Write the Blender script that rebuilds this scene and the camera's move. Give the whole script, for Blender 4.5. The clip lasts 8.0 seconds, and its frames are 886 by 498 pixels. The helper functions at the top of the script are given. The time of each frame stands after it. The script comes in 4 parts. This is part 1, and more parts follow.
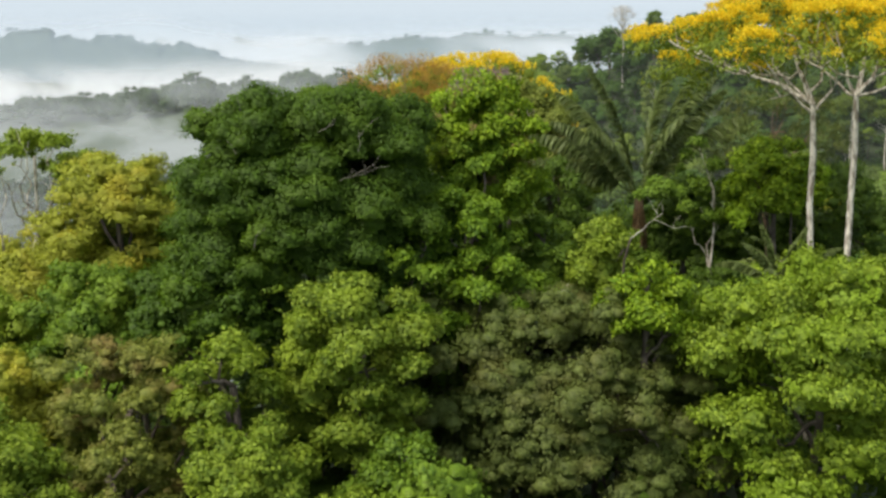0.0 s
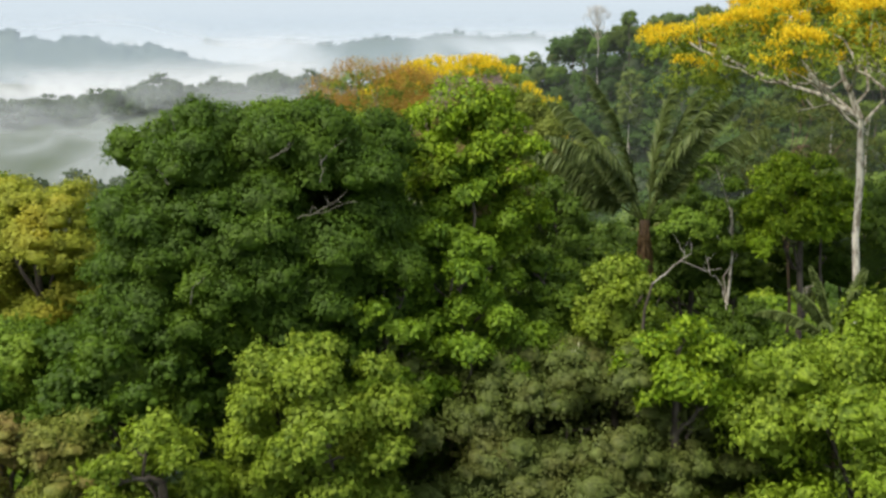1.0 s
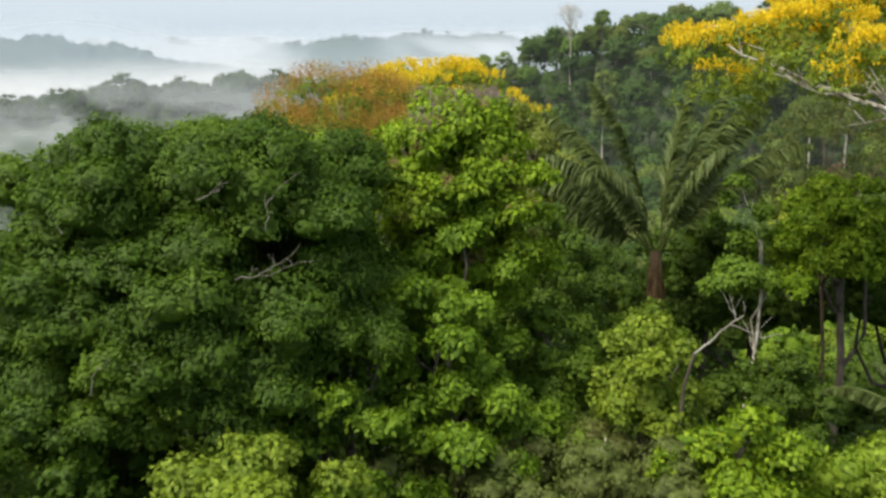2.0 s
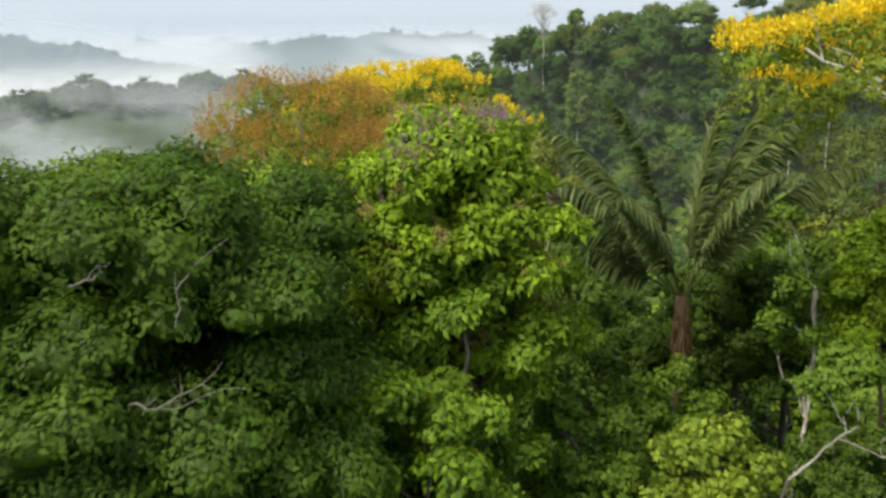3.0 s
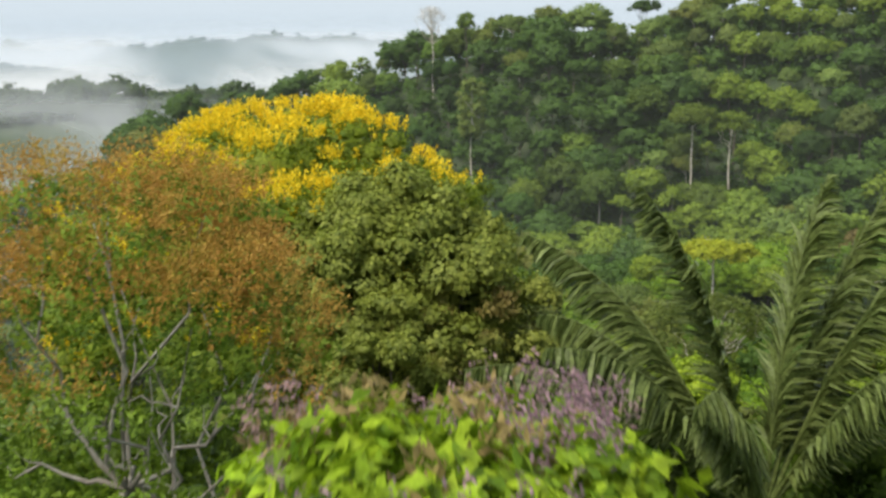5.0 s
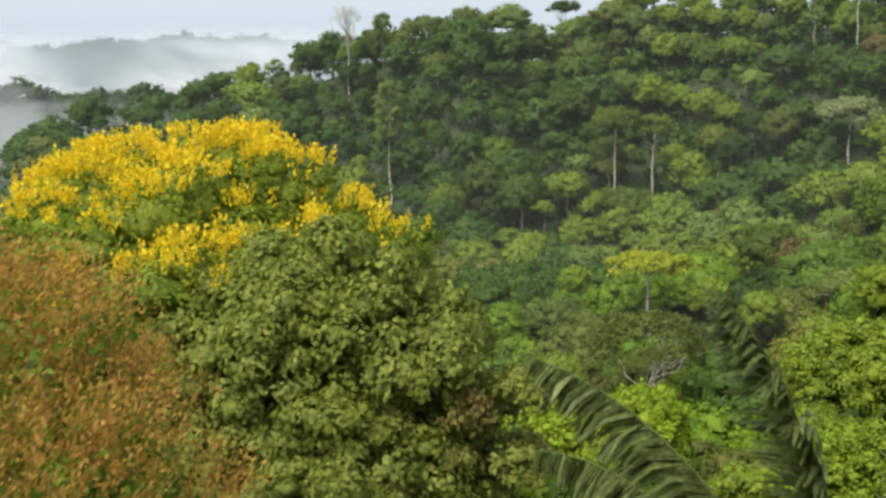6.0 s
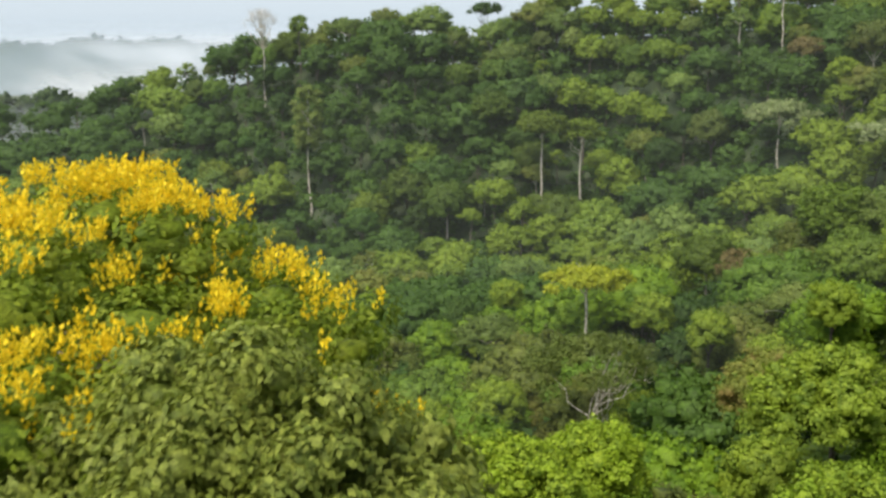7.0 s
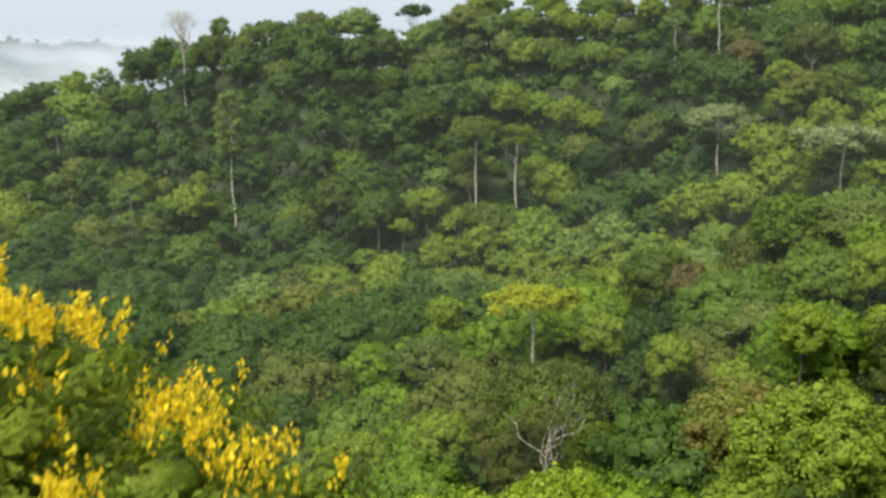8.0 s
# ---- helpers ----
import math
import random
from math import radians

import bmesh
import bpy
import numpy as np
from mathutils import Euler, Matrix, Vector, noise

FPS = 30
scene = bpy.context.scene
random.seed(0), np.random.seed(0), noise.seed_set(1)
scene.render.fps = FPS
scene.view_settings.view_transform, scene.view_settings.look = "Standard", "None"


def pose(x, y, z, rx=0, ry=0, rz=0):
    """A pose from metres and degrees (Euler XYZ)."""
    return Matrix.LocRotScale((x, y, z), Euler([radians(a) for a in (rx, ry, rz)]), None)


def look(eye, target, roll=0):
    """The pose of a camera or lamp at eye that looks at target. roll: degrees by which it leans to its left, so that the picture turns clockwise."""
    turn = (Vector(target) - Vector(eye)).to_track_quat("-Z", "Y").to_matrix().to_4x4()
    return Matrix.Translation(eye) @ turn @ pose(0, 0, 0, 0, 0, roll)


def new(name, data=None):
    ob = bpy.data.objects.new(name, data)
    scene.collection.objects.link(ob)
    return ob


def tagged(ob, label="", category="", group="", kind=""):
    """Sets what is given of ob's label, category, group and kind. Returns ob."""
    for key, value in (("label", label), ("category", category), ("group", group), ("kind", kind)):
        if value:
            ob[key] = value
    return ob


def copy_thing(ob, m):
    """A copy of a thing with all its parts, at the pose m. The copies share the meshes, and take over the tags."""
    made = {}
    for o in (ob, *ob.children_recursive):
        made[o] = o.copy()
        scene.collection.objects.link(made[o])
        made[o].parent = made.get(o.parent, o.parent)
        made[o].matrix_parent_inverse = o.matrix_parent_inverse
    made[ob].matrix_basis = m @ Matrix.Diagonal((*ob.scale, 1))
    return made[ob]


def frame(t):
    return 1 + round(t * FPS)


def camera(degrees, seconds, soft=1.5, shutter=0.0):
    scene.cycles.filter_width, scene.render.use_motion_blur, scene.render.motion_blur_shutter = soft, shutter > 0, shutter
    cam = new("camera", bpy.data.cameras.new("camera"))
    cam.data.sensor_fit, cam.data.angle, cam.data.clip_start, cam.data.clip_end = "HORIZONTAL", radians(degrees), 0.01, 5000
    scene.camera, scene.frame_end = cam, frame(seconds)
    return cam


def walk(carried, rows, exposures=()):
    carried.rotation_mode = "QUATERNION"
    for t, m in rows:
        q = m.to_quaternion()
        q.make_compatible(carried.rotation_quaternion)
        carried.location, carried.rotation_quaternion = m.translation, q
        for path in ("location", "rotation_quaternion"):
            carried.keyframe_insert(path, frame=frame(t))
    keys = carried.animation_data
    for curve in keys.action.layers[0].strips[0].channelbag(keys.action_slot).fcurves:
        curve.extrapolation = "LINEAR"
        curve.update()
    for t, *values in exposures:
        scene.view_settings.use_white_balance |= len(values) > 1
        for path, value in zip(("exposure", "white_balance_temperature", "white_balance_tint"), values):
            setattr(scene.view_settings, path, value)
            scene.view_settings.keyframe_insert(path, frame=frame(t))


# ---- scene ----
cam = camera(41.6, 8.0, soft=2.7, shutter=0.3)
METRES, EYE, TILT, LEAN, TURN = 100.0, 45.0, -2.5, -2.0, 0.0
ROWS = [
    (0.0, 0.0, 0.0, 0.0, -0.34, -7.65, 2.53),
    (0.5, -0.0021, 0.0589, 0.0031, -1.05, -7.64, 2.59),
    (1.0, -0.0038, 0.1183, 0.0065, -1.78, -7.69, 2.64),
    (2.5, -0.005, 0.3011, 0.0159, -4.08, -7.83, 2.67),
    (3.0, -0.0035, 0.363, 0.0189, -4.84, -7.88, 2.74),
    (3.5, -0.0012, 0.4254, 0.0228, -5.97, -7.95, 2.78),
    (4.0, 0.0018, 0.4863, 0.0297, -7.39, -7.97, 2.85),
    (4.5, 0.0058, 0.5458, 0.0366, -8.75, -8.01, 2.98),
    (6.0, 0.0247, 0.7295, 0.0522, -14.72, -8.32, 3.29),
    (6.5, 0.0336, 0.7872, 0.056, -16.69, -8.42, 3.42),
    (7.0, 0.046, 0.8545, 0.0594, -18.78, -8.46, 3.53),
    (7.5, 0.0597, 0.9165, 0.0621, -20.52, -8.49, 3.59),
    (8.0, 0.0788, 0.9905, 0.0653, -22.44, -8.55, 3.69),
]
walk(cam, [(t, pose(0, 0, EYE, TILT, LEAN, TURN) @ pose(METRES * x, METRES * y, METRES * z, 90 + pitch, roll, yaw)) for t, x, y, z, yaw, pitch, roll in ROWS])

# ---- light ----
world = bpy.data.worlds.new("sky")
scene.world = world
world.use_nodes = True
wn, wl = world.node_tree.nodes, world.node_tree.links
sky = wn.new("ShaderNodeTexSky")
sky.sky_type = "NISHITA"
sky.sun_disc = False
SUN_FROM, SUN_UP = 234.0, 57.0  # compass bearing from +y clockwise, and elevation, degrees
sky.sun_elevation, sky.sun_rotation = radians(SUN_UP), radians(SUN_FROM)
sky.air_density, sky.dust_density, sky.ozone_density = 1.0, 3.0, 1.0
cloud = wn.new("ShaderNodeRGB")  # thin high cloud that whitens the whole sky
cloud.outputs[0].default_value = (5.3, 6.1, 6.85, 1)
veil = wn.new("ShaderNodeMix")
veil.data_type = "RGBA"
veil.inputs[0].default_value = 0.72
wl.new(sky.outputs[0], veil.inputs[6])
wl.new(cloud.outputs[0], veil.inputs[7])
wl.new(veil.outputs[2], wn["Background"].inputs[0])
wn["Background"].inputs[1].default_value = 0.11
scene.view_settings.exposure = 0.55

sun = new("sun", bpy.data.lights.new("sun", "SUN"))
sun.data.energy, sun.data.angle, sun.data.color = 3.75, radians(34), (1.0, 0.94, 0.84)
b, e = radians(SUN_FROM), radians(SUN_UP)
sun.matrix_world = look((300 * math.sin(b) * math.cos(e), 300 * math.cos(b) * math.cos(e), 300 * math.sin(e)), (0, 0, 0))


# ---- materials ----
def nodes_of(name):
    m = bpy.data.materials.new(name)
    m.use_nodes = True
    return m, m.node_tree.nodes, m.node_tree.links


def blend(n, l, fac, a, c):
    mix = n.new("ShaderNodeMix")
    mix.data_type = "RGBA"
    if isinstance(fac, float):
        mix.inputs[0].default_value = fac
    else:
        l.new(fac, mix.inputs[0])
    for slot, v in ((6, a), (7, c)):
        if isinstance(v, tuple):
            mix.inputs[slot].default_value = (*v, 1)
        else:
            l.new(v, mix.inputs[slot])
    return mix.outputs[2]


def curve_of(n, l, value, lo, hi):
    r = n.new("ShaderNodeMapRange")
    r.interpolation_type = "SMOOTHSTEP"
    l.new(value, r.inputs[0])
    r.inputs[1].default_value, r.inputs[2].default_value = lo, hi
    return r.outputs[0]


def leaf_material(name, dark, light, odd, patch=0.35, through_light=0.42, rough=0.6, vary=0.0, fine=7.0):
    """Leaves: each one its own tone between dark and light, boughs that turn to a third tone, light coming through the blade."""
    m, n, l = nodes_of(name)
    bsdf, out = n["Principled BSDF"], n["Material Output"]
    geo = n.new("ShaderNodeNewGeometry")
    tex = n.new("ShaderNodeTexNoise")
    tex.inputs["Scale"].default_value, tex.inputs["Detail"].default_value = patch, 3
    l.new(geo.outputs["Position"], tex.inputs["Vector"])
    tone = blend(n, l, geo.outputs["Random Per Island"], dark, light)
    tone = blend(n, l, curve_of(n, l, tex.outputs[0], 0.46, 0.72), tone, odd)
    if vary:
        info = n.new("ShaderNodeObjectInfo")
        hsv = n.new("ShaderNodeHueSaturation")
        shift = n.new("ShaderNodeMapRange")
        l.new(info.outputs["Random"], shift.inputs[0])
        shift.inputs[3].default_value, shift.inputs[4].default_value = 0.5 - 0.02 * vary, 0.5 + 0.008 * vary
        l.new(shift.outputs[0], hsv.inputs["Hue"])
        mult = n.new("ShaderNodeMath")
        mult.operation = "MULTIPLY"
        l.new(info.outputs["Random"], mult.inputs[0])
        mult.inputs[1].default_value = 7.31
        frac = n.new("ShaderNodeMath")
        frac.operation = "FRACT"
        l.new(mult.outputs[0], frac.inputs[0])
        val = n.new("ShaderNodeMapRange")
        l.new(frac.outputs[0], val.inputs[0])
        val.inputs[3].default_value, val.inputs[4].default_value = 1 - 0.4 * vary, 1 + 0.35 * vary
        l.new(val.outputs[0], hsv.inputs["Value"])
        l.new(tone, hsv.inputs["Color"])
        tone = hsv.outputs[0]
    # leaflets and veins within a spray
    small = n.new("ShaderNodeTexNoise")
    small.inputs["Scale"].default_value, small.inputs["Detail"].default_value, small.inputs["Roughness"].default_value = fine, 3, 0.7
    l.new(geo.outputs["Position"], small.inputs["Vector"])
    shade = n.new("ShaderNodeMapRange")
    l.new(small.outputs[0], shade.inputs[0])
    shade.inputs[1].default_value, shade.inputs[2].default_value, shade.inputs[3].default_value, shade.inputs[4].default_value = 0.32, 0.68, 0.55, 1.4
    mul = n.new("ShaderNodeVectorMath")
    mul.operation = "SCALE"
    l.new(tone, mul.inputs[0])
    l.new(shade.outputs[0], mul.inputs["Scale"])
    tone = mul.outputs[0]
    bump = n.new("ShaderNodeBump")
    bump.inputs["Strength"].default_value, bump.inputs["Distance"].default_value = 0.45, 0.5 / fine
    l.new(small.outputs[0], bump.inputs["Height"])
    l.new(bump.outputs[0], bsdf.inputs["Normal"])
    l.new(tone, bsdf.inputs["Base Color"])
    bsdf.inputs["Roughness"].default_value = rough
    bsdf.inputs["Specular IOR Level"].default_value = 0.25
    tr = n.new("ShaderNodeBsdfTranslucent")
    l.new(tone, tr.inputs[0])
    mix = n.new("ShaderNodeMixShader")
    mix.inputs[0].default_value = through_light
    l.new(bsdf.outputs[0], mix.inputs[1])
    l.new(tr.outputs[0], mix.inputs[2])
    l.new(mix.outputs[0], out.inputs[0])
    return m


def bark_material(name, a, c, scale=3.0):
    m, n, l = nodes_of(name)
    bsdf = n["Principled BSDF"]
    co = n.new("ShaderNodeTexCoord")
    st = n.new("ShaderNodeMapping")
    st.inputs["Scale"].default_value = (1, 1, 0.35)
    l.new(co.outputs["Object"], st.inputs[0])
    big = n.new("ShaderNodeTexNoise")
    big.inputs["Scale"].default_value, big.inputs["Detail"].default_value = scale, 6
    fine = n.new("ShaderNodeTexNoise")
    fine.inputs["Scale"].default_value, fine.inputs["Detail"].default_value = scale * 7, 4
    l.new(st.outputs[0], big.inputs["Vector"])
    l.new(st.outputs[0], fine.inputs["Vector"])
    tone = blend(n, l, curve_of(n, l, big.outputs[0], 0.38, 0.64), a, c)
    l.new(tone, bsdf.inputs["Base Color"])
    bsdf.inputs["Roughness"].default_value = 0.85
    bump = n.new("ShaderNodeBump")
    bump.inputs["Strength"].default_value, bump.inputs["Distance"].default_value = 0.6, 0.05
    l.new(fine.outputs[0], bump.inputs["Height"])
    l.new(bump.outputs[0], bsdf.inputs["Normal"])
    return m


def mist_material(name, low, high, top, bottom, dense, size, stretch=2.5, tint=(0.6, 0.62, 0.635)):
    """Drifting mist: white, lit from both sides, torn by noise, thick at the bottom height and gone at the top height."""
    m, n, l = nodes_of(name)
    out = n["Material Output"]
    n.remove(n["Principled BSDF"])
    geo = n.new("ShaderNodeNewGeometry")
    mp = n.new("ShaderNodeMapping")
    mp.inputs["Scale"].default_value = (1 / size, 1 / size, stretch / size)
    l.new(geo.outputs["Position"], mp.inputs[0])
    tex = n.new("ShaderNodeTexNoise")
    tex.inputs["Scale"].default_value, tex.inputs["Detail"].default_value, tex.inputs["Distortion"].default_value = 1.0, 5, 0.6
    tex.inputs["Roughness"].default_value = 0.55
    l.new(mp.outputs[0], tex.inputs["Vector"])
    torn = curve_of(n, l, tex.outputs[0], low, high)
    xyz = n.new("ShaderNodeSeparateXYZ")
    l.new(geo.outputs["Position"], xyz.inputs[0])
    sway = n.new("ShaderNodeMath")
    sway.operation = "MULTIPLY_ADD"
    l.new(tex.outputs[0], sway.inputs[0])
    sway.inputs[1].default_value = (bottom - top) * 1.2
    l.new(xyz.outputs[2], sway.inputs[2])
    rise = n.new("ShaderNodeMapRange")
    rise.interpolation_type = "SMOOTHSTEP"
    l.new(sway.outputs[0], rise.inputs[0])
    off = (bottom - top) * 0.6
    rise.inputs[1].default_value, rise.inputs[2].default_value = top + off, bottom + off
    # soft ends: the sheet thins out towards its edges
    uv = n.new("ShaderNodeUVMap")
    sx = n.new("ShaderNodeSeparateXYZ")
    l.new(uv.outputs[0], sx.inputs[0])
    e1, e2 = curve_of(n, l, sx.outputs[0], 0.0, 0.14), curve_of(n, l, sx.outputs[0], 1.0, 0.86)
    e3 = curve_of(n, l, sx.outputs[1], 1.0, 0.8)
    total = torn
    for extra in (rise.outputs[0], e1, e2, e3):
        mul = n.new("ShaderNodeMath")
        mul.operation = "MULTIPLY"
        l.new(total, mul.inputs[0])
        l.new(extra, mul.inputs[1])
        total = mul.outputs[0]
    mul = n.new("ShaderNodeMath")
    mul.operation = "MULTIPLY"
    mul.use_clamp = True
    l.new(total, mul.inputs[0])
    mul.inputs[1].default_value = dense
    dif, tr, clear = n.new("ShaderNodeBsdfDiffuse"), n.new("ShaderNodeBsdfTranslucent"), n.new("ShaderNodeBsdfTransparent")
    for s in (dif, tr):
        s.inputs[0].default_value = (*tint, 1)
    half = n.new("ShaderNodeMixShader")
    half.inputs[0].default_value = 0.12
    l.new(dif.outputs[0], half.inputs[1])
    l.new(tr.outputs[0], half.inputs[2])
    fin = n.new("ShaderNodeMixShader")
    l.new(mul.outputs[0], fin.inputs[0])
    l.new(clear.outputs[0], fin.inputs[1])
    l.new(half.outputs[0], fin.inputs[2])
    l.new(fin.outputs[0], out.inputs[0])
    return m


BARK = bark_material("grey_brown_bark", (0.06, 0.045, 0.032), (0.13, 0.105, 0.08))
PALE = bark_material("pale_bark", (0.64, 0.59, 0.48), (0.2, 0.165, 0.12), 4.2)
GREY = bark_material("weathered_grey_wood", (0.24, 0.215, 0.175), (0.13, 0.115, 0.09), 2.0)
SILVER = bark_material("silvery_bark", (0.4, 0.37, 0.31), (0.24, 0.21, 0.17), 1.6)
RUSTY = bark_material("rusty_bark", (0.17, 0.105, 0.055), (0.095, 0.065, 0.042))
FLOOR = bark_material("forest_floor", (0.024, 0.042, 0.012), (0.04, 0.055, 0.018), 0.25)
LIGHT_GREEN = leaf_material("light_green_leaf", (0.1, 0.165, 0.01), (0.28, 0.365, 0.034), (0.24, 0.32, 0.022))
BRIGHT = leaf_material("bright_green_leaf", (0.11, 0.18, 0.012), (0.29, 0.385, 0.03), (0.24, 0.355, 0.02))
VIVID = leaf_material("vivid_green_leaf", (0.085, 0.165, 0.007), (0.32, 0.44, 0.02), (0.24, 0.37, 0.014), fine=4.0)
SPRING = leaf_material("spring_green_leaf", (0.14, 0.22, 0.012), (0.35, 0.45, 0.03), (0.3, 0.42, 0.022))
# green with the shade of the recesses put into its colour
SHADY = leaf_material("shade_darkened_leaf", (0.05, 0.092, 0.008), (0.11, 0.18, 0.014), (0.09, 0.15, 0.014), patch=0.25)
DEEP = leaf_material("deep_green_leaf", (0.05, 0.097, 0.007), (0.082, 0.15, 0.01), (0.118, 0.195, 0.012), patch=0.3, fine=4.0)
OLIVE = leaf_material("olive_leaf", (0.085, 0.114, 0.021), (0.148, 0.186, 0.04), (0.132, 0.142, 0.033), fine=5.0)
BROWNISH = leaf_material("brown_olive_leaf", (0.1265, 0.1562, 0.0231), (0.275, 0.3025, 0.0517), (0.2475, 0.187, 0.0517))
YELLOWISH = leaf_material("yellow_olive_leaf", (0.22, 0.25, 0.022), (0.4, 0.43, 0.045), (0.44, 0.4, 0.04))
SULPHUR = leaf_material("sulphur_green_leaf", (0.25, 0.3, 0.015), (0.45, 0.48, 0.028), (0.42, 0.43, 0.026))
MID = leaf_material("mid_green_leaf", (0.07, 0.135, 0.009), (0.18, 0.28, 0.022), (0.2, 0.29, 0.025))
FRESH = leaf_material("fresh_green_leaf", (0.075, 0.15, 0.008), (0.21, 0.33, 0.018), (0.2, 0.31, 0.018))
GREYISH = leaf_material("grey_green_leaf", (0.105, 0.142, 0.018), (0.285, 0.325, 0.055), (0.215, 0.25, 0.036))
RUST = leaf_material("rust_blossom", (0.34, 0.175, 0.032), (0.52, 0.3, 0.06), (0.42, 0.3, 0.055), patch=0.5)
GOLD_LEAF = leaf_material("yellow_green_leaf", (0.095, 0.152, 0.01), (0.225, 0.295, 0.022), (0.25, 0.29, 0.022))
GOLD = leaf_material("golden_blossom", (0.74, 0.52, 0.01), (0.91, 0.71, 0.035), (0.84, 0.63, 0.022))
PURPLE = leaf_material("purple_blossom", (0.27, 0.16, 0.19), (0.4, 0.26, 0.31), (0.34, 0.22, 0.2), rough=0.7)
YOUNG = leaf_material("brownish_young_leaf", (0.2, 0.15, 0.05), (0.36, 0.28, 0.1), (0.28, 0.2, 0.1), rough=0.7)
CREAM = leaf_material("cream_blossom", (0.5, 0.48, 0.3), (0.65, 0.62, 0.42), (0.5, 0.5, 0.3), rough=0.7)
FROND = leaf_material("palm_leaflet", (0.085, 0.12, 0.03), (0.195, 0.245, 0.07), (0.16, 0.2, 0.055), rough=0.45)
DRY = leaf_material("dry_frond", (0.16, 0.1, 0.045), (0.32, 0.21, 0.1), (0.24, 0.15, 0.07))
HILL_A = leaf_material("hill_leaf", (0.082, 0.145, 0.015), (0.125, 0.2, 0.021), (0.145, 0.228, 0.024), patch=0.12, vary=0.9, fine=1.6)
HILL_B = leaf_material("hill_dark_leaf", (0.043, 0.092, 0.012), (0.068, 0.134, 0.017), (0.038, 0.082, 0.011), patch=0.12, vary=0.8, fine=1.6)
HILL_C = leaf_material("hill_yellow_leaf", (0.12, 0.192, 0.015), (0.172, 0.255, 0.022), (0.19, 0.275, 0.026), patch=0.12, vary=0.8, fine=1.6)
HILL_D = leaf_material("hill_grey_leaf", (0.1, 0.15, 0.028), (0.143, 0.2, 0.038), (0.165, 0.222, 0.044), patch=0.12, vary=0.8, fine=1.6)
HILL_E = leaf_material("hill_olive_leaf", (0.1, 0.138, 0.02), (0.145, 0.183, 0.028), (0.16, 0.17, 0.03), patch=0.12, vary=0.7, fine=1.6)
RUSSET = leaf_material("russet_leaf", (0.13, 0.105, 0.035), (0.22, 0.17, 0.06), (0.16, 0.16, 0.04), fine=1.6)
WHITISH = leaf_material("whitish_crown", (0.16, 0.22, 0.06), (0.36, 0.4, 0.19), (0.22, 0.28, 0.09), patch=0.3)
TWIG = leaf_material("grey_twig", (0.42, 0.41, 0.38), (0.6, 0.58, 0.54), (0.5, 0.48, 0.44), through_light=0.1)
FAR = leaf_material("far_leaf", (0.03, 0.06, 0.016), (0.08, 0.13, 0.035), (0.06, 0.09, 0.03), patch=0.02, fine=0.5)


# ---- shape helpers ----
def rng_of(seed):
    return np.random.default_rng(seed)


def unit(v):
    return v / np.maximum(np.linalg.norm(v, axis=-1, keepdims=True), 1e-9)


def quad_mesh(name, verts, quads, normals=None, material=None, smooth=False):
    me = bpy.data.meshes.new(name)
    verts, quads = np.asarray(verts, np.float32), np.asarray(quads, np.int32)
    me.vertices.add(len(verts))
    me.vertices.foreach_set("co", verts.ravel())
    me.loops.add(quads.size)
    me.loops.foreach_set("vertex_index", quads.ravel())
    me.polygons.add(len(quads))
    me.polygons.foreach_set("loop_start", np.arange(0, quads.size, 4, dtype=np.int32))
    if smooth:
        me.polygons.foreach_set("use_smooth", np.ones(len(quads), bool))
    me.update(calc_edges=True)
    if normals is not None:
        me.normals_split_custom_set_from_vertices(normals)
    me.materials.append(material)
    return me


def part(name, mesh, parent, label="", kind=""):
    ob = new(name, mesh)
    ob.parent = parent
    return tagged(ob, label, kind=kind)


def leaves(p, way, facing, length, width, fold=0.12):
    """Pointed, slightly folded blades from the points p along way, as vertices and quads."""
    n = len(p)
    side = unit(np.cross(way, facing))
    up = unit(np.cross(side, way))
    length, width = np.broadcast_to(length, n)[:, None], np.broadcast_to(width, n)[:, None]
    mid = p + way * length * 0.45
    v = np.stack([p, mid + side * width * 0.5 + up * width * fold, p + way * length - up * length * 0.1, mid - side * width * 0.5 + up * width * fold], 1)
    return v.reshape(-1, 3), np.arange(4 * n).reshape(-1, 4)


def tube(points, radii, seg=7):
    """A tapered limb through the points."""
    points, radii = np.asarray(points, float), np.asarray(radii, float)
    ways = unit(np.gradient(points, axis=0))
    ref = np.where(np.abs(ways[:, 2:3]) > 0.9, [[1.0, 0, 0]], [[0, 0, 1.0]])
    a = unit(np.cross(ways, ref))
    c = np.cross(ways, a)
    ang = np.linspace(0, 2 * np.pi, seg, endpoint=False)
    ring = np.cos(ang)[None, :, None] * a[:, None] + np.sin(ang)[None, :, None] * c[:, None]
    v = (points[:, None] + ring * radii[:, None, None]).reshape(-1, 3)
    k = len(points)
    i, j = np.meshgrid(np.arange(k - 1), np.arange(seg), indexing="ij")
    q = np.stack([i * seg + j, i * seg + (j + 1) % seg, (i + 1) * seg + (j + 1) % seg, (i + 1) * seg + j], -1).reshape(-1, 4)
    return v, q


def joined(pieces):
    vs, qs, off = [], [], 0
    for v, q in pieces:
        vs.append(v)
        qs.append(q + off)
        off += len(v)
    return np.concatenate(vs), np.concatenate(qs)


def bent(rng, a, c, wob, k=7):
    """A crooked line from a to c."""
    a, c = np.asarray(a, float), np.asarray(c, float)
    s = np.linspace(0, 1, k)[:, None]
    line = a + (c - a) * s
    off = np.cumsum(rng.normal(0, wob, (k, 3)), 0)
    off -= off[0] + (off[-1] - off[0]) * s
    return line + off


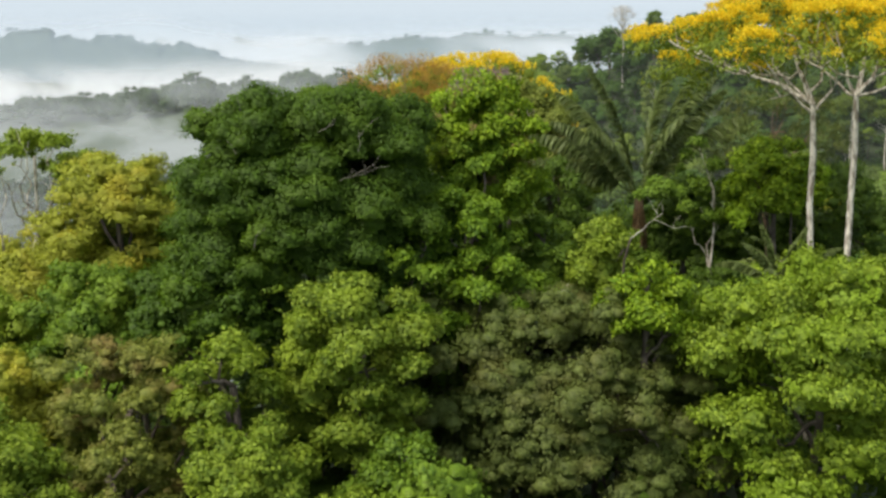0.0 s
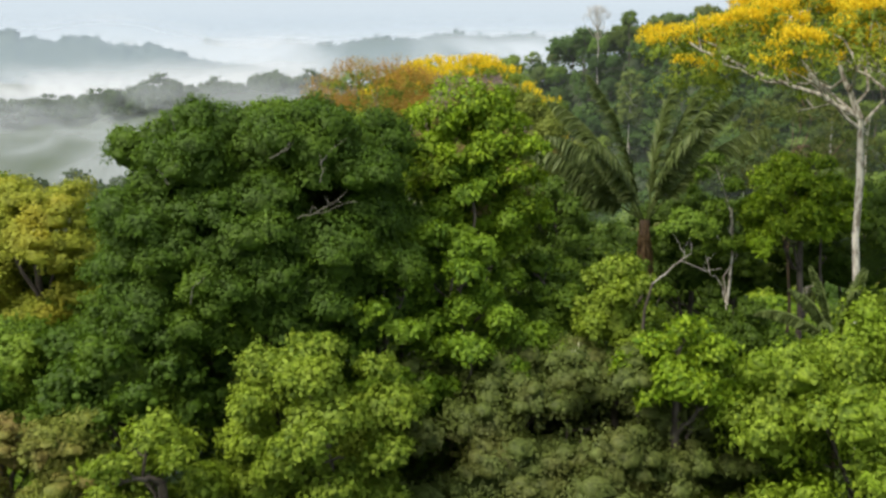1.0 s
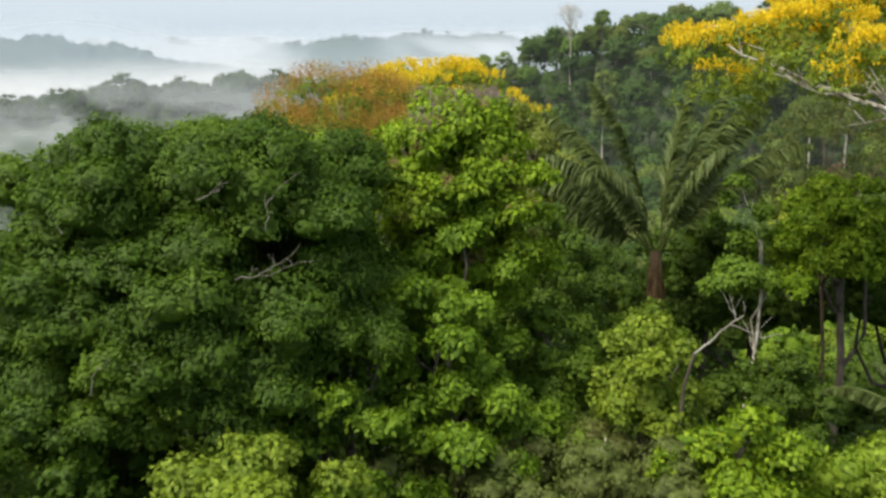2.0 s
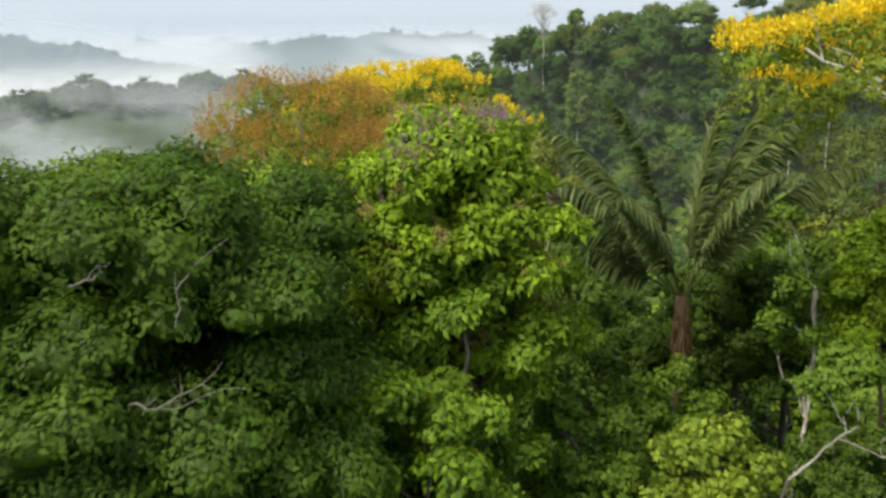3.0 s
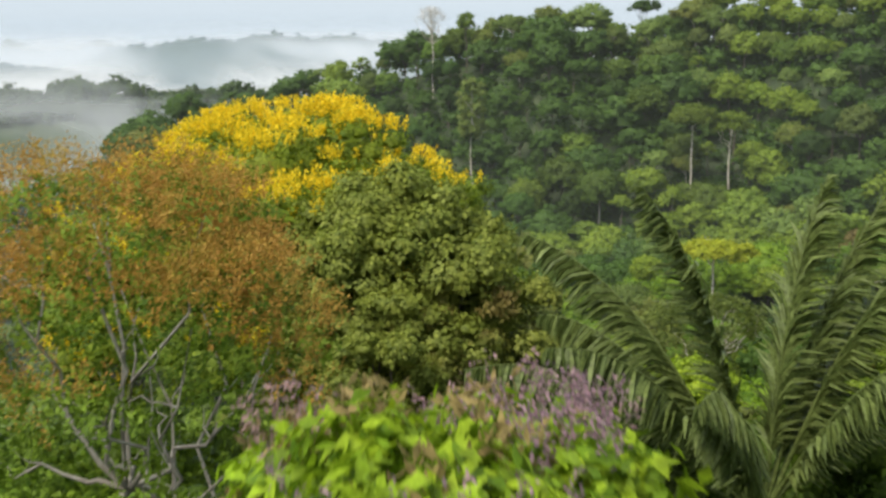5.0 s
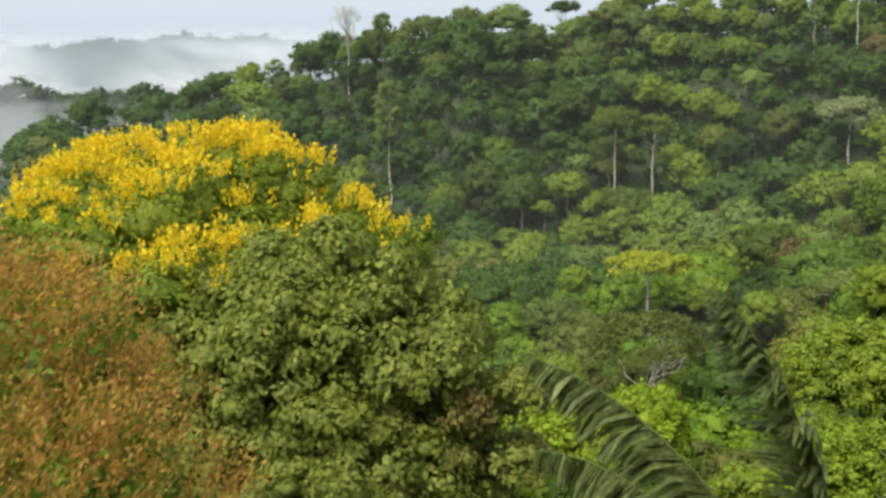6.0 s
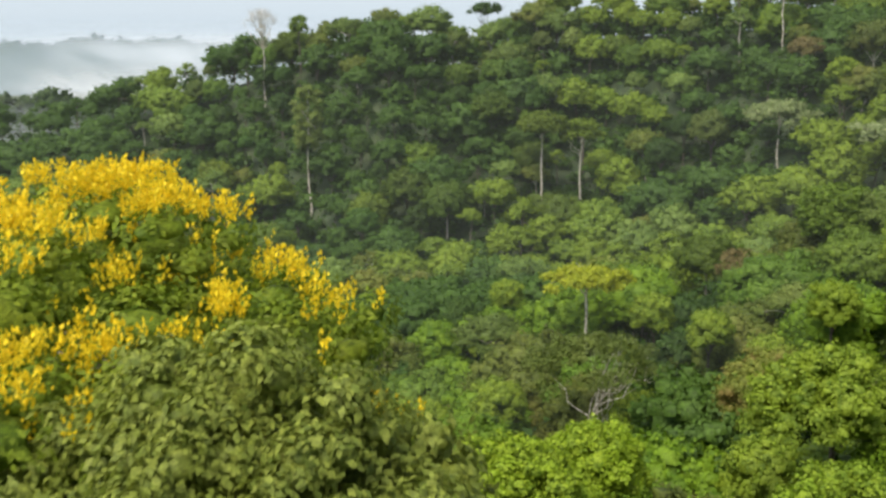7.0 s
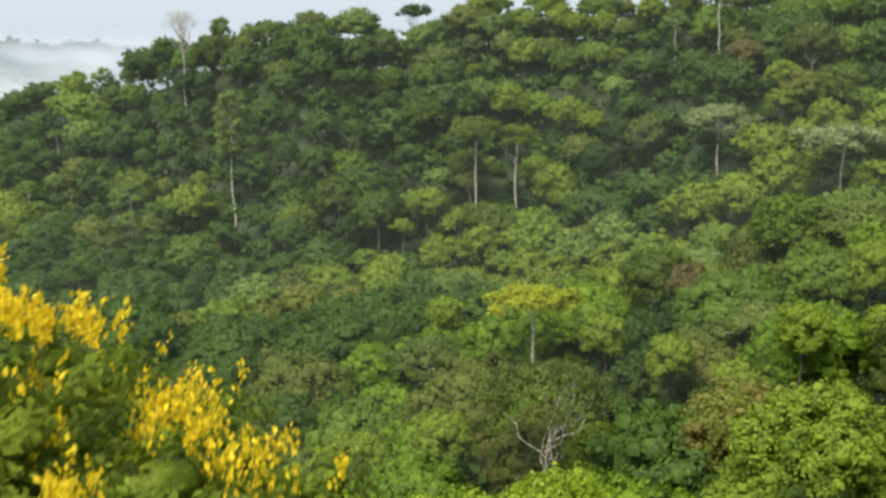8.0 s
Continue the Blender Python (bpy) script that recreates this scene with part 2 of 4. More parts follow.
def boughs(rng, count, R, H, shape, billow=6, slope=0.0, full=1.0, small=(0.32, 0.55)):
    """Centres and radii of a crown's leafy boughs; the crown is R wide to each side, H high, its top at z = 0. Each bough carries smaller billows."""
    k = np.arange(count) + 0.5
    turn = k * 2.39996 + rng.uniform(0, 6.3)
    if shape == "umbrella":
        d = np.sqrt(k / count)
        rad = R * rng.uniform(0.15, 0.25, count) * full
        c = np.stack([np.cos(turn) * d * (R - rad), np.sin(turn) * d * (R - rad), -rad * 0.5 - (H - rad * 0.5) * d ** 2.2 * rng.uniform(0.75, 1.0, count)], 1)
        flat = 0.55
    else:
        low = {"dome": -0.55, "column": -0.9, "ball": -0.85}[shape]
        zz = 1 - (k / count) * (1 - low)
        rr = np.sqrt(np.maximum(0, 1 - np.minimum(np.abs(zz), 1) ** (3.2 if shape == "column" else 2.0)))
        rad = min(R, H) * rng.uniform(0.2, 0.38, count) * full
        c = np.stack([np.cos(turn) * rr * (R - rad), np.sin(turn) * rr * (R - rad), -H + (zz - low) / (1 - low) * (H - rad) + rad * 0.15], 1)
        flat = 0.66
    c += rng.normal(0, 0.09 * R, (count, 3)) * [1, 1, 0.7]
    c[:, 2] = np.minimum(c[:, 2], -rad * flat * rng.uniform(0.85, 1.5, count))
    c[:, 2] -= slope * np.minimum(np.hypot(c[:, 0], c[:, 1]) / R, 0.9) ** 4 * 1.4
    if billow:
        v = unit(unit(rng.normal(0, 1, (count, billow, 3))) + [0, 0, 0.55])
        little = rad[:, None] * rng.uniform(*small, (count, billow))
        cc = c[:, None] + v * (rad[:, None, None] * [1, 1, flat]) * rng.uniform(0.65, 1.0, (count, billow, 1))
        c, rad = np.concatenate([c, cc.reshape(-1, 3)]), np.concatenate([rad * 0.85, little.ravel()])
    return c, rad, flat


def rounded_boughs(rng, count, R, H, billow, size=(0.26, 0.42)):
    """Boughs that hug one rounded, uneven crown mass, with its top at z = 0."""
    k = np.arange(count) + 0.5
    zz, turn = 1 - k / count * 1.3, k * 2.39996 + rng.uniform(0, 6.3)
    rr = np.sqrt(1 - zz ** 2)
    way = np.stack([np.cos(turn) * rr, np.sin(turn) * rr, zz], 1)
    a, b2 = rng.uniform(0, 6.3, 2)
    uneven = 0.92 + 0.16 * np.sin(2 * turn + a) * rr + 0.12 * np.sin(3 * turn + b2) * rr + rng.normal(0, 0.07, count)
    rad = R * rng.uniform(*size, count)
    heart = np.array([0, 0, -H * 0.55])
    c = heart + way * (np.array([R, R, H * 0.55]) - rad[:, None] * [0.8, 0.8, 0.6]) * uneven[:, None]
    v = unit(unit(rng.normal(0, 1, (count, billow, 3))) + way[:, None] * 0.9)
    little = rad[:, None] * rng.uniform(0.3, 0.5, (count, billow))
    cc = c[:, None] + v * rad[:, None, None] * [1, 1, 0.75] * rng.uniform(0.75, 1.0, (count, billow, 1))
    return np.concatenate([c, cc.reshape(-1, 3), heart[None]]), np.concatenate([rad * 0.9, little.ravel(), [R * 0.74]]), 0.75


def twigs(rng, c, rad, flat, n, up=0.5):
    """Points on the outer skin of the boughs, and the way outward there."""
    pick = rng.choice(len(c), n * 3, p=rad ** 2 / np.sum(rad ** 2))
    v = unit(unit(rng.normal(0, 1, (n * 3, 3))) + [0, 0, up])
    v = np.where(v[:, 2:] < -0.3, v * [1, 1, -0.6], v)
    depth = 1.05 - 0.3 * rng.random(n * 3) ** 2
    p = c[pick] + v * rad[pick, None] * depth[:, None] * [1, 1, flat]
    inside = np.zeros(len(p), bool)
    for j in range(len(c)):
        d = (p - c[j]) / (rad[j] * np.array([1, 1, flat]))
        inside |= (np.einsum("ij,ij->i", d, d) < 0.55) & (pick != j)
    keep = np.flatnonzero(~inside)[:n]
    return p[keep], v[keep]


def foliage(rng, p, v, per, length, width, spread=0.45, droop=0.3, heart=-4.0, calm=1.0, whole=0.25):
    """Tufts of per leaves round each twig point, their blades turned to the light."""
    n = len(p) * per
    vv = np.repeat(v, per, 0)
    pp = np.repeat(p, per, 0) + rng.normal(0, spread * length, (n, 3))
    side = rng.normal(0, 1, (n, 3))
    side = unit(side - np.einsum("ij,ij->i", side, vv)[:, None] * vv)
    out = unit(side + vv * rng.uniform(-0.1, 0.8, (n, 1)) - [0, 0, droop])
    face = unit(vv * 0.9 + [0, 0, 0.45] + rng.normal(0, 0.36 * calm, (n, 3)))
    size = rng.uniform(0.65, 1.35, n)
    round_off = unit(face * 0.35 + vv * 0.75 + unit(pp - [0, 0, heart]) * whole)
    return *leaves(pp, out, face, length * size, width * size), np.repeat(round_off, 4, 0)


def block(k):
    """A rounded block of k x k quads a side: corner directions and quads."""
    verts, quads, seen = [], [], {}
    for axis in range(3):
        for sgn in (-1, 1):
            for a in range(k):
                for b2 in range(k):
                    q = []
                    for da, db in ((0, 0), (1, 0), (1, 1), (0, 1)):
                        spot = [0, 0, 0]
                        spot[axis], spot[(axis + 1) % 3], spot[(axis + 2) % 3] = sgn * k, 2 * (a + da) - k, 2 * (b2 + db) - k
                        spot = tuple(spot)
                        if spot not in seen:
                            seen[spot] = len(verts)
                            verts.append(spot)
                        q.append(seen[spot])
                    quads.append(q if sgn > 0 else q[::-1])
    return unit(np.array(verts, float)), np.array(quads)


def lumps(rng, c, rad, flat, k, size, heart, whole=0.4):
    """The close inner leaf mass of each bough: uneven rounded lumps just below the leaf skin."""
    dirs, quads = block(k)
    n, m = len(c), len(dirs)
    far = rad[:, None] * size * rng.uniform(0.8, 1.12, (n, m))
    v = c[:, None] + dirs[None] * far[..., None] * [1, 1, flat]
    normal = unit(dirs[None] * [1, 1, 1 / flat] * 0.8 + unit(c - [0, 0, heart])[:, None] * whole)
    q = quads[None] + (np.arange(n) * m)[:, None, None]
    return v.reshape(-1, 3), q.reshape(-1, 4), normal.reshape(-1, 3)


def leafage(rng, c, rad, flat, tufts, per, length, width, up=0.5, droop=0.3, heart=-4.0, inner=1.35, calm=1.0, core=0.78, fineness=2, whole=0.25):
    """A crown's leaves: the outer skin, larger leaves a little deeper, and the close leaf mass inside."""
    p, v = twigs(rng, c, rad, flat, tufts, up)
    sets = [foliage(rng, p, v, per, length, width, droop=droop, heart=heart, calm=calm, whole=whole)]
    k = rng.permutation(len(p))[:max(1, len(p) // (6 if core > 0.6 else 3))]
    deep = p[k] - v[k] * length * 1.2
    sets.append(foliage(rng, deep, v[k], 3, length * inner, width * inner * 1.15, spread=0.3, droop=droop, heart=heart, calm=calm, whole=whole))
    if core:
        sets.append(lumps(rng, c, rad, flat, fineness, core, heart))
    verts, quads = joined([a[:2] for a in sets])
    return verts, quads, np.concatenate([a[2] for a in sets])


def trunk_and_limbs(rng, thing, foot, fork, c, mains, bark, girth, limb_count, lean=(0, 0), wob=0.25, twist=0.06, reach=1.0):
    base, top = np.array([0, 0, foot]), np.array([lean[0], lean[1], fork])
    line = bent(rng, base, top, wob, 9)
    r = np.linspace(girth, girth * 0.62, 9)
    r[0] *= 1.5
    part("trunk", quad_mesh("trunk", *tube(line, r, 9), material=bark, smooth=True), thing)
    for j in np.linspace(0, mains - 1, limb_count).astype(int):
        start = line[rng.integers(6, 9)]
        limb = bent(rng, start, c[j], np.linalg.norm(c[j] - start) * twist, 7)
        pieces = [tube(limb, np.linspace(girth * 0.5, girth * 0.12, 7), 6)]
        for _ in range(3):
            k = rng.integers(2, 6)
            end = limb[k] + (unit(c[j] - start) * rng.uniform(0.8, 2.0) + rng.normal(0, 0.9, 3) + [0, 0, 0.5]) * reach
            pieces.append(tube(bent(rng, limb[k], end, 0.12, 5), np.linspace(girth * 0.2, girth * 0.06, 5), 5))
        part("limb", quad_mesh("limb", *joined(pieces), material=bark, smooth=True), thing)


def broadleaf(name, label, x, y, top, R, H, leaf, seed, count=26, tufts=2500, per=5, length=0.34, width=0.2, shape="dome", bark=None, girth=0.3,
              limbs=6, foot=None, lean=(0, 0), category="tree", droop=0.3, up=0.4, fork=0.45, slope=0.0, twist=0.06, core=0.66, full=1.0, calm=1.0, whole=0.25, mass=(0.22, 0.36)):
    """One broadleaf tree with trunk, limbs and leafy crown; its top stands at the height top."""
    rng = rng_of(seed)
    thing = tagged(new(name), label, category)
    thing.location = (x, y, top)
    foot = (ground(x, y) if foot is None else foot) - top - 0.6
    if mass and core and shape in ("dome", "ball"):
        c, rad, flat = rounded_boughs(rng, count, R, H, 6, mass)
    else:
        c, rad, flat = boughs(rng, count, R, H, shape, slope=slope, full=full)
    if limbs:
        trunk_and_limbs(rng, thing, foot, -H * (1 - fork), c, count, bark or BARK, girth, limbs, lean, twist=twist, reach=min(1.0, R / 9))
    part("crown", quad_mesh("crown", *leafage(rng, c, rad, flat, int(tufts * 1.15), per, length * 0.74, width * 0.74, up, droop, -H * 0.7, core=core, calm=calm, whole=whole), material=leaf, smooth=True), thing, kind="stuff")
    return thing, rng, c, rad, flat


def smooth(t):
    t = np.clip(t, 0, 1)
    return t * t * (3 - 2 * t)


# ---- the lie of the land ----
def hill_line(phi):
    """Foot and crest distance, and crest height, of the hill across the valley, by the bearing in degrees."""
    foot = np.where(phi > 17, 365 - (phi - 17) * 2.3, 365 + (17 - phi) * 4.0)
    rise = np.interp(phi, (-20, -12, -6, -1.6, 3.2, 8.3, 12, 16, 19, 24, 30, 45), (-8.5, -6.5, -4.2, -2.4, -1.4, 0.1, 1.4, 2.45, 1.3, 2.4, 3.0, 3.6))
    crest = foot + 75
    return foot, crest, 44 + crest * np.tan(np.radians(rise)) - 17


def ground(x, y):
    """Height of the forest floor."""
    x, y = np.asarray(x, float), np.asarray(y, float)
    t = np.clip((y + 200) / 318, 0, 1)
    d = np.hypot(x - (5 + 3 * t), y - (-200 + 318 * t))
    z = -28 + 40 * np.exp(-(d / 62) ** 2)
    z = z + 40 * smooth((x - 30) / 120) * np.exp(-(np.maximum(np.abs(y - 160) - 40, 0) / 95) ** 2) * (1 - smooth((x - 200) / 150) * 0.5)
    r, phi = np.hypot(x - 5, y - 88), np.degrees(np.arctan2(x - 5, y - 88))
    foot, crest, high = hill_line(phi)
    slope = np.clip((r - foot + 40) / (crest - foot + 40), 0, 1) ** 1.35
    hill = (high + 28) * slope * (1 - smooth((r - crest - 20) / 350))
    hill = hill + 4 * slope * (1 - slope) * (1 - smooth((r - crest) / 200)) * (5.5 * np.sin(np.radians(phi) * 21 + r / 55 + 0.6) + 3.0 * np.sin(np.radians(phi) * 47 - r / 37))
    hill = hill * smooth((phi + 75) / 40) * (1 - smooth((phi - 75) / 30))
    z = z + hill
    far = smooth((r - 700) / 400)
    z = z - 20 * far
    rough = 0.06 * np.sin(phi * 1.7 + r / 900) + 0.035 * np.sin(phi * 4.9 + 1 + r / 500) + 0.025 * np.sin(phi * 11.3 + r / 200) + 0.015 * np.sin(phi * 27.1)
    # wooded ridges out in the misty lowland
    z = z + far * (18 + (42 + 5 * np.sin(phi * 0.9 + 0.8) + 3.5 * np.sin(phi * 2.3) + 2 * np.sin(phi * 6.1)) * np.exp(-((r - 960 - 2.0 * phi) / 90) ** 2) * np.interp(phi, (-60, -30, -20, -9, -4, 6), (0.5, 0.5, 0.75, 1.24, 1.0, 0.6)))
    z = z + 114 * np.exp(-((r - 2500) / 330) ** 2) * np.interp(phi, (-70, -32, -20, -13, -9, -4), (0.9, 1.0, 1.0, 0.75, 0.3, 0.0)) * (0.87 + rough * 1.2)
    z = z + 110 * np.exp(-((r - 3500) / 300) ** 2) * np.interp(phi, (-10, -4, 1, 4, 9, 16), (0.0, 0.75, 0.95, 1.0, 0.75, 0.6)) * (0.87 + rough * 1.2)
    z = z + 108 * np.exp(-((r - 4450) / 260) ** 2) * (0.62 + rough * 3.2)
    return z


def build_ground():
    rings = np.concatenate([[0.02], np.linspace(10, 700, 70), np.geomspace(730, 4900, 60)])
    bear = np.radians(np.concatenate([np.linspace(-180, -50, 60), np.linspace(-49.5, 55, 300), np.linspace(57, 178, 60)]))
    rr, bb = np.meshgrid(rings, bear, indexing="ij")
    x, y = 5 + rr * np.sin(bb), 88 + rr * np.cos(bb)
    v = np.stack([x, y, ground(x, y)], -1).reshape(-1, 3)
    n = len(bear)
    i, j = np.meshgrid(np.arange(len(rings) - 1), np.arange(n), indexing="ij")
    q = np.stack([i * n + j, (i + 1) * n + j, (i + 1) * n + (j + 1) % n, i * n + (j + 1) % n], -1).reshape(-1, 4)
    tagged(new("ground", quad_mesh("ground", v, q, material=FLOOR, smooth=True)), "dark leaf-littered forest floor rolling to the horizon", "ground", kind="structure")


build_ground()


# ---- the trees near the camera's way ----
def blossoms(thing, name, rng, c, rad, flat, tufts, per, length, width, material, label, low=-99.0, patch=0.35, cut=0.5, up=1.2, rise=0.8, stand=0.9, plume=0.0, scatter=0.6):
    """Flower spikes that stand up out of the crown in patches."""
    p, v = twigs(rng, c, rad, flat, tufts, up)
    seed = thing.location
    keep = np.array([noise.noise(Vector(q) * patch + seed) * 0.9 + 0.5 for q in p]) + np.clip((p[:, 2] - low) / max(1.0, -low), -0.5, 1) * rise > cut + rng.uniform(-0.15, 0.15, len(p)) + rise * 0.5
    p, v = p[keep], v[keep]
    n = len(p)
    pp = np.repeat(p + v * length * 0.5, per, 0) + rng.normal(0, length * scatter, (n * per, 3)) + np.repeat(unit(v * 0.6 + [0, 0, 0.6]) * plume, per, 0) * rng.random((n * per, 1))
    way = unit(np.repeat(v, per, 0) * 0.5 + [0, 0, stand] + rng.normal(0, 0.35 + 0.5 * (0.9 - stand), (n * per, 3)))
    size = rng.uniform(0.6, 1.3, n * per)
    part(name, quad_mesh(name, *leaves(pp, way, unit(rng.normal(0, 1, (n * per, 3))), length * size, width * size), material=material), thing, label, "stuff")


broadleaf("light_green_tree", "light green tree with loose airy boughs and a pale bare limb", -4.0, 57, 33.6, 4.4, 9.5, LIGHT_GREEN, 11, count=30, tufts=4600, length=0.3, width=0.19, shape="column", fork=0.6)
broadleaf("light_green_tree", "small light green tree with open tiered boughs", -9.8, 54, 31.4, 2.9, 6.5, LIGHT_GREEN, 12, count=16, tufts=1300, length=0.36, width=0.22, shape="column", fork=0.6)
broadleaf("light_green_tree", "low light green tree in front of the others", -8.6, 50.5, 27.8, 3.0, 5, LIGHT_GREEN, 13, count=14, tufts=1200, length=0.36, width=0.22)
t, g, c, rad, flat = broadleaf("olive_dome_tree", "dense dome-shaped tree with dull olive-brown foliage", 6.1, 63.0, 31.7, 9.2, 15, OLIVE, 14, mass=(0.13, 0.22), count=90, tufts=15000, per=4, length=0.25, width=0.14, up=0.3, limbs=3, full=1.25, core=0.74, calm=0.9, whole=0.6)
blossoms(t, "blossom", g, c, rad, flat, 260, 4, 0.16, 0.07, CREAM, "few cream flowers at the top", low=-1.2, cut=0.75)
broadleaf("bright_green_tree", "bright yellow-green tree with hanging leaf clusters", 19.8, 58, 33.9, 8.2, 11, BRIGHT, 15, slope=1.0, mass=(), count=46, tufts=8200, length=0.32, width=0.18, droop=0.7, full=0.85, core=0.55)
broadleaf("bright_green_bush", "small vivid green tree top", 10.9, 58.6, 33.7, 2.3, 5, VIVID, 16, count=12, tufts=1000, length=0.34, width=0.22)
t, g, c, rad, flat = broadleaf("dark_green_tree", "large spreading dark green tree with billowing boughs", -6.9, 66, 43.3, 7.4, 16.5, DEEP, 17, mass=(0.2, 0.34), count=58, tufts=29000, per=4, length=0.27, width=0.14, girth=0.4, limbs=5, core=0.7, full=1.15, calm=0.8, whole=0.3)
for start, tips in (((2.0, -6.0, -5.4), ((2.6, -8.6, -4.7), (4.6, -8.4, -4.4), (4.2, -8.3, -3.9), (3.3, -8.7, -4.1))), ((0.9, -5.8, -2.9), ((1.6, -7.6, -2.3), (2.1, -7.5, -2.1)))):
    fork = np.array(start) + [0.9, -1.9, 0.5]
    pieces = [tube(bent(g, start, fork, 0.06, 5), np.linspace(0.021, 0.015, 5), 6)]
    for tip in tips:
        line = bent(g, fork, tip, 0.08, 6)
        pieces.append(tube(line, np.linspace(0.013, 0.005, 6), 5))
        pieces.append(tube(bent(g, line[3], line[3] + g.normal(0, 0.25, 3) + [0, -0.1, 0.3], 0.04, 4), np.linspace(0.01, 0.004, 4), 4))
    part("dead_branch", quad_mesh("dead_branch", *joined(pieces), material=GREY, smooth=True), t, "bare grey-white dead branch")
for k in range(6):  # stretches of pale limbs that show between the boughs
    turn, high = radians(g.uniform(215, 325)), -g.uniform(1.5, 10.5)
    deep = 7.3 * math.sqrt(max(0.1, 1 - ((high + 9.1) / 9.1) ** 2)) * 0.98
    foot = np.array([deep * math.cos(turn), deep * math.sin(turn), high])
    line = bent(g, foot, foot + [g.normal(0, 0.5), g.normal(0, 0.3), g.uniform(0.6, 1.3)], 0.06, 6)
    twig = tube(bent(g, line[3], line[3] + g.normal(0, 0.4, 3) + [0, 0, 0.5], 0.05, 4), np.linspace(0.01, 0.004, 4), 4)
    part("limb", quad_mesh("limb", *joined([tube(line, np.linspace(0.024, 0.011, 6), 6), twig]), material=GREY, smooth=True), t)
t, g, c, rad, flat = broadleaf("purple_flowering_tree", "bright green round tree with sparse purple flower panicles", 3.1, 70.5, 43.7, 3.55, 9.5, VIVID, 18, count=40, core=0.62, full=1.05, tufts=4400, per=8, length=0.36, width=0.175, shape="column", bark=RUSTY, droop=0.55)
blossoms(t, "blossom", g, c, rad, flat, 1700, 38, 0.08, 0.035, PURPLE, "hazy purple flower panicles", low=-4.0, cut=0.84, stand=0.2, plume=0.6, patch=0.5)
blossoms(t, "young_leaves", g, c, rad, flat, 460, 26, 0.2, 0.07, YOUNG, "brownish young leaf tufts", low=-9.0, cut=0.55, stand=0.1, rise=0.0, patch=0.9)
t, g, c, rad, flat = broadleaf("rust_coloured_tree", "wide tree covered in rust-orange blossom over thin green leaves", -2.3, 95.2, 43.3, 7.2, 14, MID, 19, count=44, tufts=4400, per=4, length=0.26, width=0.14, bark=SILVER, limbs=24, girth=0.2, fork=0.3, core=0, full=0.9)
blossoms(t, "blossom", g, c, rad, flat, 10500, 18, 0.12, 0.045, RUST, "rust-orange feathery blossom", low=-6.5, cut=0.42, up=0.7, stand=0.35, plume=0.9, patch=0.15)
t, g, c, rad, flat = broadleaf("golden_tree", "broad-crowned tree topped with golden yellow blossom", 3.6, 120.5, 42.9, 12.0, 8.5, GOLD_LEAF, 20, slope=5.0, mass=(), count=86, tufts=11500, per=4, length=0.32, width=0.17, girth=0.5, limbs=10, bark=PALE, full=1.3, core=0.5)
blossoms(t, "blossom", g, c, rad, flat, 11000, 12, 0.17, 0.1, GOLD, "upright golden yellow flower spikes", low=-2.7, cut=0.52, up=1.6, rise=0.95, patch=0.55, plume=0.6, scatter=0.42)
blossoms(t, "blossom", g, c, rad, flat, 6500, 12, 0.17, 0.1, GOLD, "scattered golden yellow flower spikes", low=-9.0, cut=0.71, up=1.5, rise=0.0, patch=0.75, plume=0.6, scatter=0.42)
broadleaf("olive_green_tree", "grey-olive leafy tree below the golden crown", 7.4, 110, 40.9, 5.8, 11, GREYISH, 21, core=0.55, slope=2.0, count=40, tufts=6000, length=0.3, width=0.19, droop=0.6)
broadleaf("brown_olive_tree", "dull brown-olive tree filling the slope below the golden crown", 10.6, 106.5, 38.0, 3.6, 9, BROWNISH, 73, count=22, tufts=2000, length=0.3, width=0.16)
broadleaf("olive_green_tree", "small grey-olive tree below the larger one", 6.4, 103.2, 36.2, 3.0, 8, GREYISH, 74, count=18, tufts=1600, length=0.3, width=0.18, droop=0.5)
broadleaf("dull_olive_tree", "dull olive fine-leaved tree", 12.6, 112, 36.2, 3.6, 9, OLIVE, 22, count=18, tufts=1500, length=0.36, width=0.18, shape="column")

